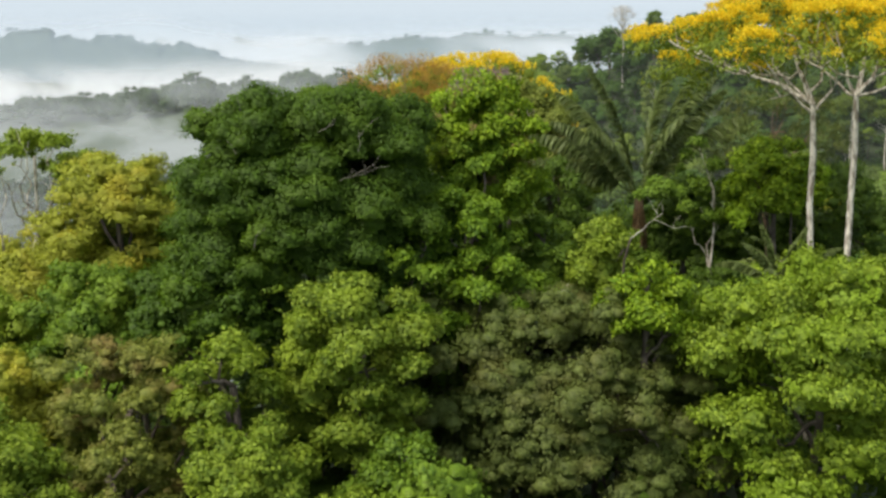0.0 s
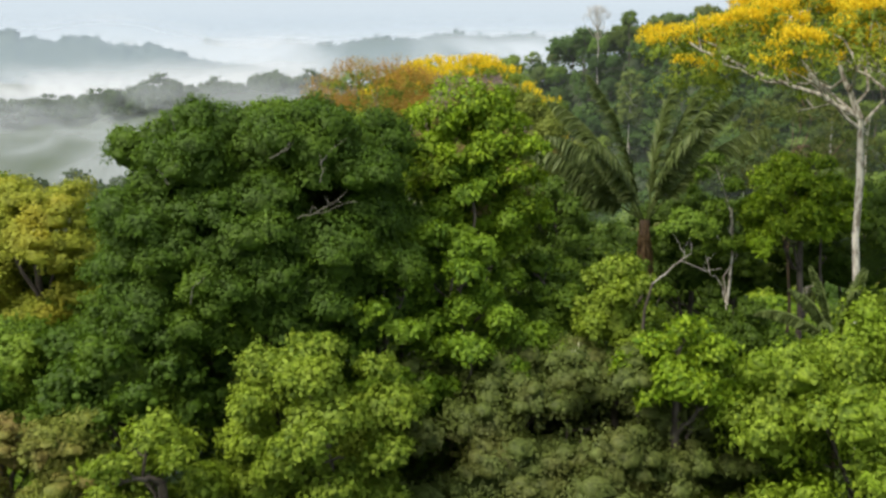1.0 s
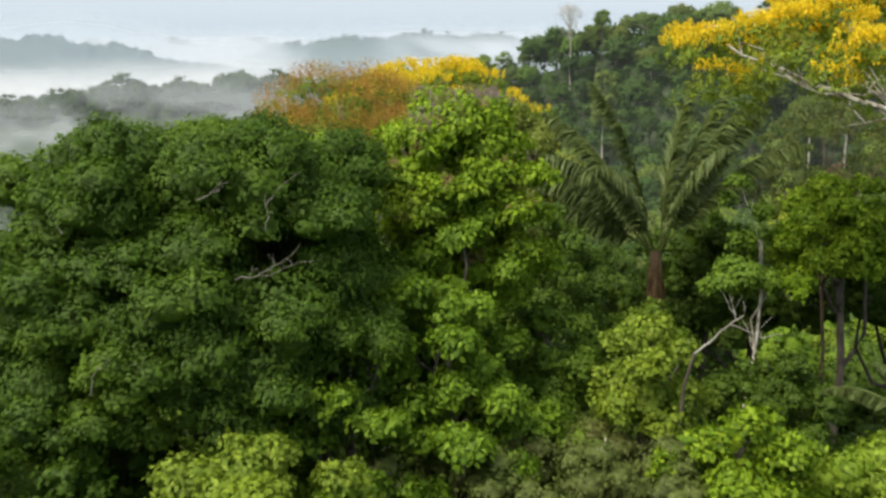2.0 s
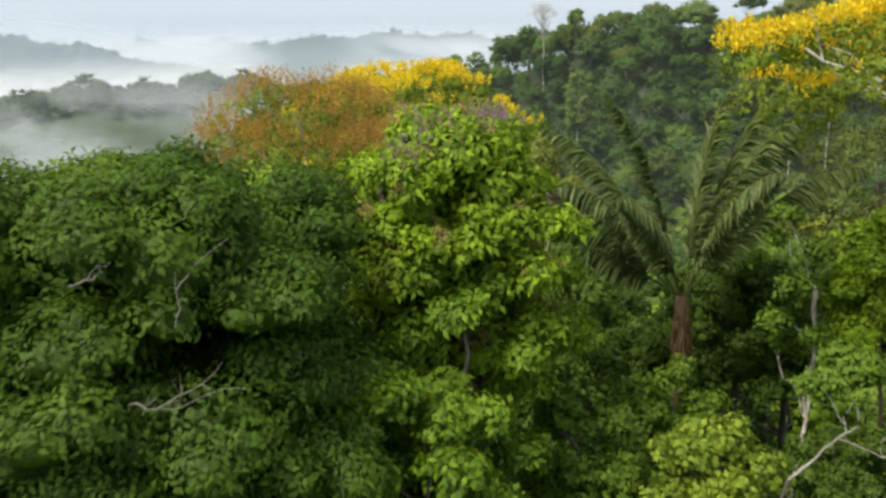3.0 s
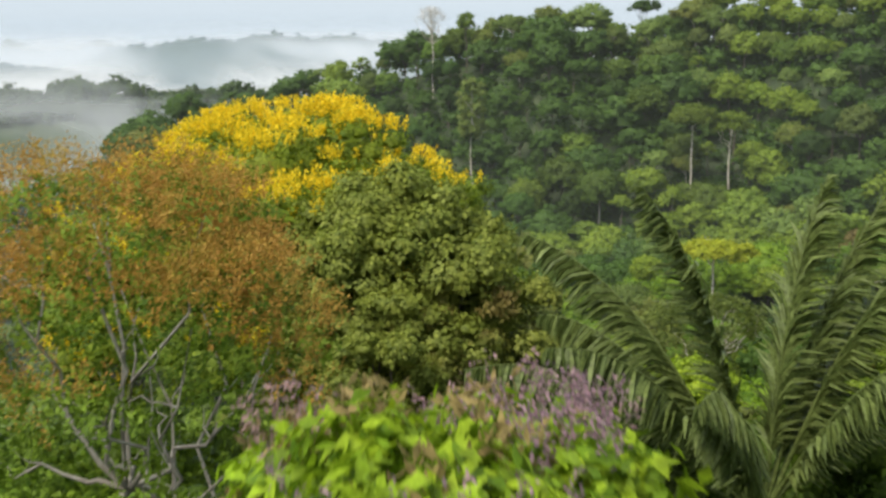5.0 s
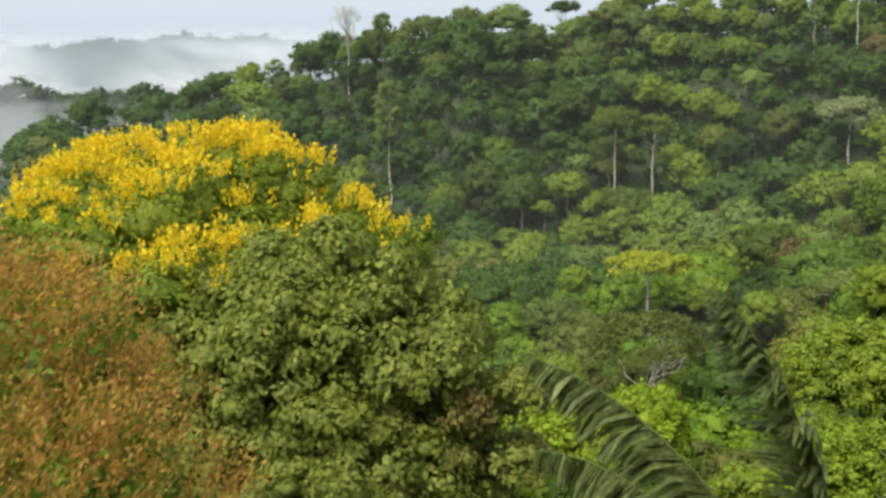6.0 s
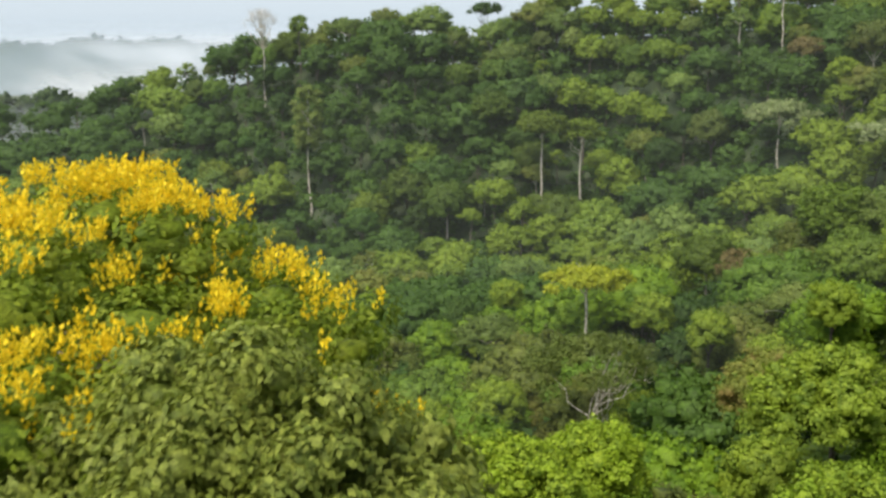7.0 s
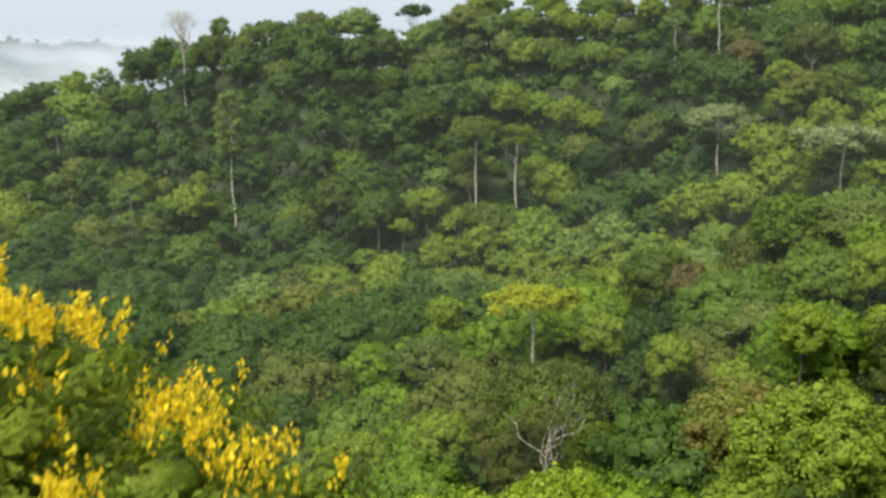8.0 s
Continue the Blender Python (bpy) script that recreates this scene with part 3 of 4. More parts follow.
# the tall golden tree with two pale trunks
t, g, c, rad, flat = broadleaf("tall_golden_tree", "tall flat-topped tree with golden blossom and two pale bare trunks", 24.2, 75.5, 47.8, 11.6, 5.4, GOLD_LEAF, 23, count=58, tufts=3400, per=4, length=0.34, width=0.16,
                               shape="umbrella", limbs=0, core=0)
for foot_at, fork_at, side in (((0.0, -3.5), (-0.9, -3.5, -6.9), -1), ((-0.1, -5.5), (1.0, -5.5, -6.3), 1)):
    stem = bent(g, (*foot_at, float(ground(24, 72)) - 48.4), fork_at, 0.16, 11)
    part("trunk", quad_mesh("trunk", *tube(stem, np.linspace(0.28, 0.17, 11) * (1 + 0.1 * np.sin(np.arange(11) * 2.3)), 10), material=PALE, smooth=True), t)
    crown_foot = np.array([fork_at[0] + side * 1.0, fork_at[1] + 1.5, -3.4])
    leader = bent(g, fork_at, crown_foot, 0.05, 6)
    part("limb", quad_mesh("limb", *tube(leader, np.linspace(0.19, 0.09, 6), 8), material=PALE, smooth=True), t)
    for n, j in enumerate([j for j in range(58) if c[j, 0] * side > -3 and math.hypot(c[j, 0], c[j, 1]) > 4][::7]):
        start = leader[n % 4]
        limb = bent(g, start, c[j] - [0, 0, 0.4], np.linalg.norm(c[j] - start) * 0.025, 9)
        pieces = [tube(limb, np.linspace(0.1, 0.03, 9), 6)]
        for _ in range(5):
            k = g.integers(3, 8)
            pieces.append(tube(bent(g, limb[k], limb[k] + unit(c[j] - start) * g.uniform(0.8, 2.4) + g.normal(0, 0.8, 3) + [0, 0, 0.6], 0.12, 5), np.linspace(0.055, 0.018, 5), 5))
        part("limb", quad_mesh("limb", *joined(pieces), material=PALE, smooth=True), t)
for joints, thick in ((((-0.9, -3.5, -6.9), (-3.4, -3.1, -5.5), (-6.8, -2.6, -4.2), (-9.6, -2.0, -2.9)), 0.15), (((-0.9, -3.5, -7.4), (-2.9, -3.9, -5.9), (-4.9, -4.6, -3.4)), 0.11),
                      (((-3.4, -3.1, -5.5), (-5.4, -1.8, -5.0), (-8.2, -0.6, -3.6)), 0.08), (((-0.7, -3.5, -7.2), (0.3, -3.9, -5.6), (0.2, -4.4, -3.0)), 0.1),
                      (((1.0, -5.5, -6.3), (0.3, -5.2, -4.2), (-0.5, -5.0, -2.0)), 0.12), (((1.0, -5.5, -6.3), (2.4, -5.2, -4.4), (4.6, -4.6, -2.6)), 0.13)):
    line = np.concatenate([bent(g, a, c2, 0.08, 5)[:-1] for a, c2 in zip(joints, joints[1:])] + [np.array(joints[-1:], float)])
    pieces = [tube(line, np.linspace(thick, thick * 0.35, len(line)), 7)]
    for k in range(3, len(line), 2):
        tip = line[k] + unit(line[-1] - line[0]) * g.uniform(0.6, 1.6) + g.normal(0, 0.5, 3) + [0, 0, 0.9]
        pieces.append(tube(bent(g, line[k], tip, 0.08, 5), np.linspace(thick * 0.35, thick * 0.12, 5), 5))
    part("limb", quad_mesh("limb", *joined(pieces), material=PALE, smooth=True), t)
blossoms(t, "blossom", g, c, rad, flat, 10500, 12, 0.17, 0.085, GOLD, "golden yellow blossom", low=-4.5, cut=0.42, up=1.5, rise=0.7, patch=0.4, plume=0.3)

broadleaf("feathery_tree", "feathery olive tree with reddish bare limbs behind the golden one", 26.5, 91, 41.6, 5.6, 7, OLIVE, 64, count=20, tufts=1300, length=0.3, width=0.12, bark=RUSTY, girth=0.14, limbs=8, core=0)
broadleaf("leafy_green_tree", "bright leafy tree beside the pale trunks", 25.2, 86.0, 37.9, 3.6, 8.5, VIVID, 24, count=22, tufts=2400)
broadleaf("yellow_olive_tree", "yellow-olive tree with tiered feathery boughs at the slope's edge", -20.6, 75, 38.4, 5.8, 8, YELLOWISH, 25, count=26, tufts=4600, length=0.3, width=0.15, core=0.6, slope=1.0, whole=0.5, mass=())
broadleaf("thin_tree", "thin pale-limbed tree with sparse leaves", -26.4, 77, 39.5, 4.2, 3.2, LIGHT_GREEN, 26, shape="umbrella", count=14, tufts=800, bark=PALE, limbs=8, girth=0.16, core=0)
broadleaf("yellow_green_tree", "yellow-green rounded tree on the slope", -26.5, 77, 32.4, 5.4, 9, YELLOWISH, 27, count=26, tufts=3000)
broadleaf("yellow_green_tree", "yellow-green leafy tree on the slope", -27.5, 66, 31.0, 5.0, 9, LIGHT_GREEN, 44, count=24, tufts=2200)
broadleaf("yellow_green_tree", "yellowish bushy tree low on the slope", -24.0, 59.5, 29.5, 4.4, 9, YELLOWISH, 45, count=22, tufts=2000)
broadleaf("mid_green_tree", "fresh green tree on the outer slope", -33, 73, 31.5, 5.0, 9, MID, 46, count=22, tufts=1800)
broadleaf("brown_olive_tree", "brownish olive tree with fine foliage", -16.0, 58, 30.7, 4.4, 8.5, BROWNISH, 28, count=28, tufts=2600, length=0.28, width=0.14, shape="column")
broadleaf("brown_olive_tree", "low brownish tree at the slope's edge", -15.0, 51.5, 27.5, 3.4, 7, BROWNISH, 29, count=18, tufts=1500, length=0.28, width=0.14, shape="column")
broadleaf("mid_green_tree", "fresh green tree with soft lobed boughs", -12.5, 63, 34.2, 4.6, 8, DEEP, 30, count=22, tufts=2200)
broadleaf("mid_green_tree", "fresh green tree on the edge of the valley", -14.5, 77, 36.5, 5.0, 10, MID, 43, count=22, tufts=2200)
broadleaf("mid_green_tree", "fresh green low tree on the slope", -19.5, 66, 32.5, 4.4, 8, MID, 31, count=20, tufts=1900)
broadleaf("mid_green_tree", "yellowish green tree at the edge", -20.0, 50.5, 28.8, 3.4, 7, LIGHT_GREEN, 32, count=16, tufts=1400)
broadleaf("mid_green_tree", "leafy green tree under the purple-flowered one", 1.4, 65.4, 37.0, 3.0, 9, FRESH, 33, count=18, tufts=1900, shape="column")
broadleaf("vivid_green_tree", "vivid green leafy tree below the purple-flowered one", 2.7, 68.4, 40.2, 2.4, 10, FRESH, 65, full=1.2, count=24, tufts=2600, length=0.34, width=0.18, shape="column", droop=0.5)
broadleaf("mid_green_tree", "mid-green leafy tree below the dark crown", -1.5, 63.0, 35.6, 3.4, 8, FRESH, 47, count=18, tufts=1900, shape="column")
broadleaf("mid_green_tree", "mid-green leafy low tree", 2.6, 63.5, 34.0, 3.0, 8, FRESH, 48, count=16, tufts=1500, shape="column")
broadleaf("yellow_green_bush", "yellow-green rounded tree top", 9.8, 66.2, 34.9, 2.6, 6, LIGHT_GREEN, 34, count=14, tufts=1200, length=0.28)
broadleaf("yellow_green_bush", "dull green tree top", 6.8, 70.8, 34.3, 2.6, 6, MID, 35, count=14, tufts=1200, length=0.28)
broadleaf("yellow_green_bush", "yellow-green low tree among bushes", 5.2, 66.0, 32.0, 3.0, 6, MID, 36, count=14, tufts=1300, length=0.28)


broadleaf("mid_green_tree", "fresh green leafy tree behind the dark one", -3.4, 73, 41.3, 3.2, 8, BRIGHT, 37, count=18, tufts=2200, length=0.32)

broadleaf("mid_green_tree", "green tree closing the gap behind the dark crown", -8.5, 79, 38.3, 5.0, 10, MID, 61, count=22, tufts=2000)
broadleaf("mid_green_tree", "low green tree between larger crowns", -5.0, 84, 35.5, 4.5, 9, MID, 62, count=20, tufts=1600)
broadleaf("yellow_green_bush", "light green bush between two larger trees", -1.4, 52, 27.0, 3.0, 7, MID, 71, count=16, tufts=1300)
broadleaf("yellow_green_bush", "fresh green low bush under the light green tree", -4.2, 49, 25.6, 2.8, 7, LIGHT_GREEN, 72, count=16, tufts=1200)
broadleaf("mid_green_tree", "green tree lower on the valley side", -22.3, 83, 33.6, 5.0, 9, MID, 66, count=22, tufts=1900)
broadleaf("mid_green_tree", "green tree in the dip of the slope", -18.6, 72.5, 32.0, 4.2, 9, MID, 67, count=20, tufts=1700)
broadleaf("mid_green_tree", "green tree below the rust-coloured crown", -6.2, 87, 37.0, 4.2, 9, MID, 68, count=20, tufts=1700)
# these trees take SHADY: the deep shade round the palm is in their leaf colour
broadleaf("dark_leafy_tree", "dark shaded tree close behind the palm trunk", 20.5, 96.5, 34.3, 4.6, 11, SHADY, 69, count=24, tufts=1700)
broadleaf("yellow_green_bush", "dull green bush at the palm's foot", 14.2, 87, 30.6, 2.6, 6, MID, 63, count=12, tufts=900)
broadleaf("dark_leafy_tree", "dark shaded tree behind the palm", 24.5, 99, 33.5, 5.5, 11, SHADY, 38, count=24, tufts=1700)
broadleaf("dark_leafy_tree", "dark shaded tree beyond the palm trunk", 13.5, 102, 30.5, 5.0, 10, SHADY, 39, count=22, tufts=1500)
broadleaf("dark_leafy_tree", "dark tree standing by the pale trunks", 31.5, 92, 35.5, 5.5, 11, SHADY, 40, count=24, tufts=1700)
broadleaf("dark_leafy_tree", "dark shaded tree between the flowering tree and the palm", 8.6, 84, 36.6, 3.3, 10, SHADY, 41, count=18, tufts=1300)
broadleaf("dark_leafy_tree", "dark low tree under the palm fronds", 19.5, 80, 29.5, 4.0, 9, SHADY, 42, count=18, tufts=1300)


# ---- palms ----
def palm(name, label, x, y, crown_z, length, fronds, seed, dry=6, aims=()):
    """A palm; aims gives the turn and the tilt from upright of each living frond, in degrees."""
    rng = rng_of(seed)
    thing = tagged(new(name), label, "palm")
    thing.location = (x, y, crown_z)
    foot = float(ground(x, y)) - crown_z - 0.5
    line = bent(rng, (0, 0, foot), (0, 0, 0), 0.08, 9)
    part("trunk", quad_mesh("trunk", *tube(line, np.linspace(0.24, 0.32, 9) * length / 10, 10), material=RUSTY, smooth=True), thing, "fibrous rusty brown trunk")
    for i in range(fronds + dry):
        old = i >= fronds
        turn = i * 2.39996 + rng.uniform(-0.2, 0.2)
        tilt = radians(rng.uniform(166, 179)) if old else radians(5 + 66 * ((i + 0.5) / fronds) ** 1.2 + rng.uniform(-5, 5))
        if i < len(aims):
            turn, tilt = radians(aims[i][0]), radians(aims[i][1])
        long = length * (rng.uniform(0.14, 0.5) if old else rng.uniform(0.88, 1.08))
        k = 15
        s = np.linspace(0, 1, k)
        bend = tilt + (radians(76) * s ** 2.3 * (0.28 + 0.8 * math.sin(tilt)) if not old else 0.2 * s)
        step = long / (k - 1)
        out = np.array([math.cos(turn), math.sin(turn), 0])
        pts = np.cumsum(np.vstack([[0, 0, 0], (np.sin(bend[:-1])[:, None] * out + np.cos(bend[:-1])[:, None] * [0, 0, 1]) * step]), 0)
        pts += out * 0.25
        frond = part("frond", quad_mesh("rachis", *tube(pts, np.linspace(0.075, 0.012, k), 5), material=DRY if old else FROND, smooth=True), thing, "withered brown hanging frond" if old else "")
        m = 40 if old else 190
        u = np.linspace(0.16, 0.99, m)
        base = np.stack([np.interp(u, s, pts[:, a]) for a in range(3)], 1)
        along = unit(np.stack([np.interp(u, s, np.gradient(pts[:, a])) for a in range(3)], 1))
        across = np.cross(out, [0, 0, 1.0])[None] * np.ones((m, 1))
        size = length * (0.09 if old else 0.142) * np.sin(np.pi * np.clip(u, 0.06, 0.97)) ** 0.55
        pieces = []
        for sgn in (-1, 1):
            lift = np.clip(along[:, 2:], 0, 1)
            way = unit(across * sgn * rng.uniform(0.2, 0.4, (m, 1)) + along * (0.2 + 0.9 * lift) + [0, 0, -0.9] * (1 - 0.5 * lift) + rng.normal(0, 0.09, (m, 3)))
            w = 0.072 if not old else 0.05
            a = base
            mid = a + way * size[:, None] * 0.55
            tip = mid + unit(way + [0, 0, -0.7]) * size[:, None] * 0.5
            wid = unit(np.cross(way, along * 0.3 + rng.normal(0, 0.4, (m, 3)))) * w
            v = np.stack([a - wid * 0.4, a + wid * 0.4, mid + wid, mid - wid, tip + wid * 0.15, tip - wid * 0.15], 1).reshape(-1, 3)
            o = np.arange(m)[:, None] * 6
            q = np.concatenate([o + [0, 1, 2, 3], o + [3, 2, 4, 5]])
            pieces.append((v, q))
        part("blade", quad_mesh("blade", *joined(pieces), material=DRY if old else FROND), frond, kind="stuff")
    return thing


palm("tall_palm", "tall palm with long arching grey-green fronds and brown hanging dead ones", 16.1, 91.3, 32.8, 10.8, 14, 51, dry=7,
     aims=((178, 44), (200, 36), (155, 27), (185, 12), (20, 5), (8, 15), (335, 19), (12, 27), (285, 33), (38, 36), (350, 38), (188, 57), (125, 44), (235, 40)))
palm("small_palm", "small palm with drooping pale green fronds among bushes", 19.0, 62.5, 31.6, 3.6, 11, 52, dry=2)

# a slender leaning tree and a tangle of bare branches
broadleaf("slender_tree", "slender pale-stemmed tree with small tufts of leaves", 19.6, 86.5, 38.0, 1.9, 7, MID, 53, count=9, tufts=420, bark=PALE, girth=0.13, limbs=5, lean=(1.2, 0), shape="column", core=0)
t, g = tagged(new("bare_branched_tree"), "tree with pale crooked bare branches under a small leafy top", "tree"), rng_of(54)
t.location, t.scale = (12.3, 64, 35.2), (0.8, 0.8, 0.8)
foot = (float(ground(12.3, 64)) - 35.7) / 0.8
part("trunk", quad_mesh("trunk", *tube([(-2.6, 0.2, foot), (-2.4, 0.1, -6.0), (-2.2, 0.1, -3.0), (-1.8, 0, -1.45)], [0.12, 0.1, 0.085, 0.065], 7), material=BARK, smooth=True), t)
for joints, thick in ((((-1.8, 0, -1.45), (-1.1, 0.1, -0.98), (-0.6, 0.1, -0.46), (0.05, 0, 0.06), (0.38, -0.1, 0.28), (0.33, -0.1, 0.92)), 0.095),
                      (((-0.2, 0, -0.15), (0.5, -0.1, -0.42), (1.2, -0.2, -0.75), (2.2, 0, -0.64)), 0.06), (((0.05, 0, 0.06), (-0.03, 0.1, 0.52), (0.35, 0.1, 1.18)), 0.045),
                      (((0.0, 0, 0.3), (-0.23, 0.05, 0.6), (-0.5, 0.1, 1.2), (-0.9, 0.1, 1.67)), 0.045), (((1.2, -0.2, -0.75), (1.15, -0.1, -0.3), (1.76, 0, 0.23)), 0.03)):
    line = np.concatenate([bent(g, a, c2, 0.025, 4)[:-1] for a, c2 in zip(joints, joints[1:])] + [np.array(joints[-1:], float)])
    part("limb", quad_mesh("limb", *tube(line, np.linspace(thick * 0.45, thick * 0.18, len(line)), 6), material=SILVER, smooth=True), t)
c, rad = np.array([(-0.3, 0.4, 1.7), (0.6, 0.5, 2.0), (1.5, 0.5, 1.7), (0.1, 0.9, 2.3), (-1.0, 0.4, 1.6)]), np.array([0.55, 0.7, 0.55, 0.55, 0.4])
part("crown", quad_mesh("crown", *leafage(g, c, rad, 0.7, 420, 5, 0.22, 0.13, heart=-1.0, core=0), material=MID, smooth=True), t, kind="stuff")

# ---- undergrowth and neighbours that fill the slope round the named trees ----
def hill_crown(rng, R, H, shape, mains, tufts, per, length, billow=5, fineness=1):
    """A hill tree's crown: rounded pads of fine leaves over a close inner mass."""
    if shape == "umbrella":
        c, rad, flat = boughs(rng, mains, R, H, shape, billow, full=1.4, small=(0.26, 0.42))
    else:
        c, rad, flat = rounded_boughs(rng, mains + 4, R, H, billow)
    p, v = twigs(rng, c, rad, flat, tufts, 0.45)
    skin = foliage(rng, p, v, per, length, length * 0.75, spread=min(0.6, 0.45 / length), droop=0.45, heart=-H * 0.6, calm=0.8, whole=0.9)
    mass = lumps(rng, c, rad, flat, fineness, 0.93, -H * 0.6, 1.0)
    return (*joined([skin[:2], mass[:2]]), np.concatenate([skin[2], mass[2]])), c


def hill_stem(rng, c, mains, tall, H, girth, limbs):
    """Trunk and forking limbs under a hill tree's crown."""
    fork = np.array([*rng.normal(0, 0.5, 2), -H * rng.uniform(0.85, 1.05)])
    pieces = [tube(bent(rng, (0, 0, -tall), fork, 0.25, 7), np.linspace(girth * 1.2, girth * 0.7, 7), 6)]
    for j in rng.permutation(mains)[:limbs]:
        pieces.append(tube(bent(rng, fork, c[j], 0.3, 5), np.linspace(girth * 0.6, girth * 0.16, 5), 5))
    return pieces


def hill_prototype(seed, leaf, R, H, shape, tufts, bark=BARK, length=0.95, tall=20, per=4, girth=0.28, name="forest_tree", label="forest tree", group="forest trees", mains=16):
    rng = rng_of(seed)
    thing = tagged(new(name), label, "tree", group)
    crown, c = hill_crown(rng, R, H, shape, mains, tufts, per, length)
    part("trunk", quad_mesh("trunk", *joined(hill_stem(rng, c, mains, tall, H, girth, 6)), material=bark, smooth=True), thing)
    part("crown", quad_mesh("crown", *crown, material=leaf, smooth=True), thing, kind="stuff")
    return thing


KINDS = [
    (HILL_A, 6.4, 9.0, "dome", BARK, "rounded mid-green forest tree"),
    (HILL_B, 6.2, 9.5, "dome", BARK, "dark green dense forest tree"),
    (HILL_D, 7.2, 5.0, "umbrella", SILVER, "flat-topped grey-green forest tree with a pale trunk"),
    (HILL_B, 4.8, 12.0, "column", BARK, "narrow dark green forest tree"),
    (HILL_C, 5.2, 9.0, "dome", BARK, "leafy yellowish green forest tree"),
    (HILL_A, 7.4, 8.0, "dome", PALE, "broad green forest tree with a pale trunk"),
    (HILL_D, 5.4, 8.0, "ball", BARK, "round grey-green forest tree"),
    (HILL_E, 6.4, 8.5, "dome", PALE, "dull olive forest tree with a pale trunk"),
]
NEAR_LEAF = {0: FRESH, 4: LIGHT_GREEN}
NEAR = [hill_prototype(101 + i, NEAR_LEAF.get(i, k[0]), k[1], k[2], k[3], 1050, bark=k[4], length=0.38, label=k[5], mains=18) for i, k in enumerate(KINDS)]
DISTANT = [hill_prototype(121 + i, k[0], k[1], k[2], k[3], 800, bark=k[4], length=0.46, per=3, label=k[5], girth=0.32) for i, k in enumerate(KINDS)]
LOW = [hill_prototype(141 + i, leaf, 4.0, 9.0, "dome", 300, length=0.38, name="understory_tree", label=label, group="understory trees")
       for i, (leaf, label) in enumerate(((FRESH, "low green understory tree"), (SHADY, "low understory tree in shade-darkened green"), (SHADY, "shaded leafy understory tree"), (MID, "mid-green leafy understory tree")))]
placed = set()


def place_tree(proto, x, y, top, size, turn):
    """A tree of that kind with its top at that height: the first one itself, then copies."""
    m = Matrix.LocRotScale((x, y, top), Euler((0, 0, turn)), (size, size, size * 1.05))
    if proto.name in placed:
        return copy_thing(proto, m)
    placed.add(proto.name)
    proto.matrix_basis = m
    return proto


def scattered(rng, count, inside, gap):
    """Random spots at least gap apart, from a sampler of spots."""
    cell, spots = {}, []
    for _ in range(count):
        x, y = inside(rng)
        i, j = int(x // gap), int(y // gap)
        if any((x - a) ** 2 + (y - c) ** 2 < gap * gap for di in (-1, 0, 1) for dj in (-1, 0, 1) for a, c in cell.get((i + di, j + dj), ())):
            continue
        cell.setdefault((i, j), []).append((x, y))
        spots.append((x, y))
    return spots


def in_fan(r0, r1, p0, p1):
    def spot(rng):
        r, p = math.sqrt(rng.uniform(r0 * r0, r1 * r1)), radians(rng.uniform(p0, p1))
        return 5 + r * math.sin(p), 88 + r * math.cos(p)
    return spot


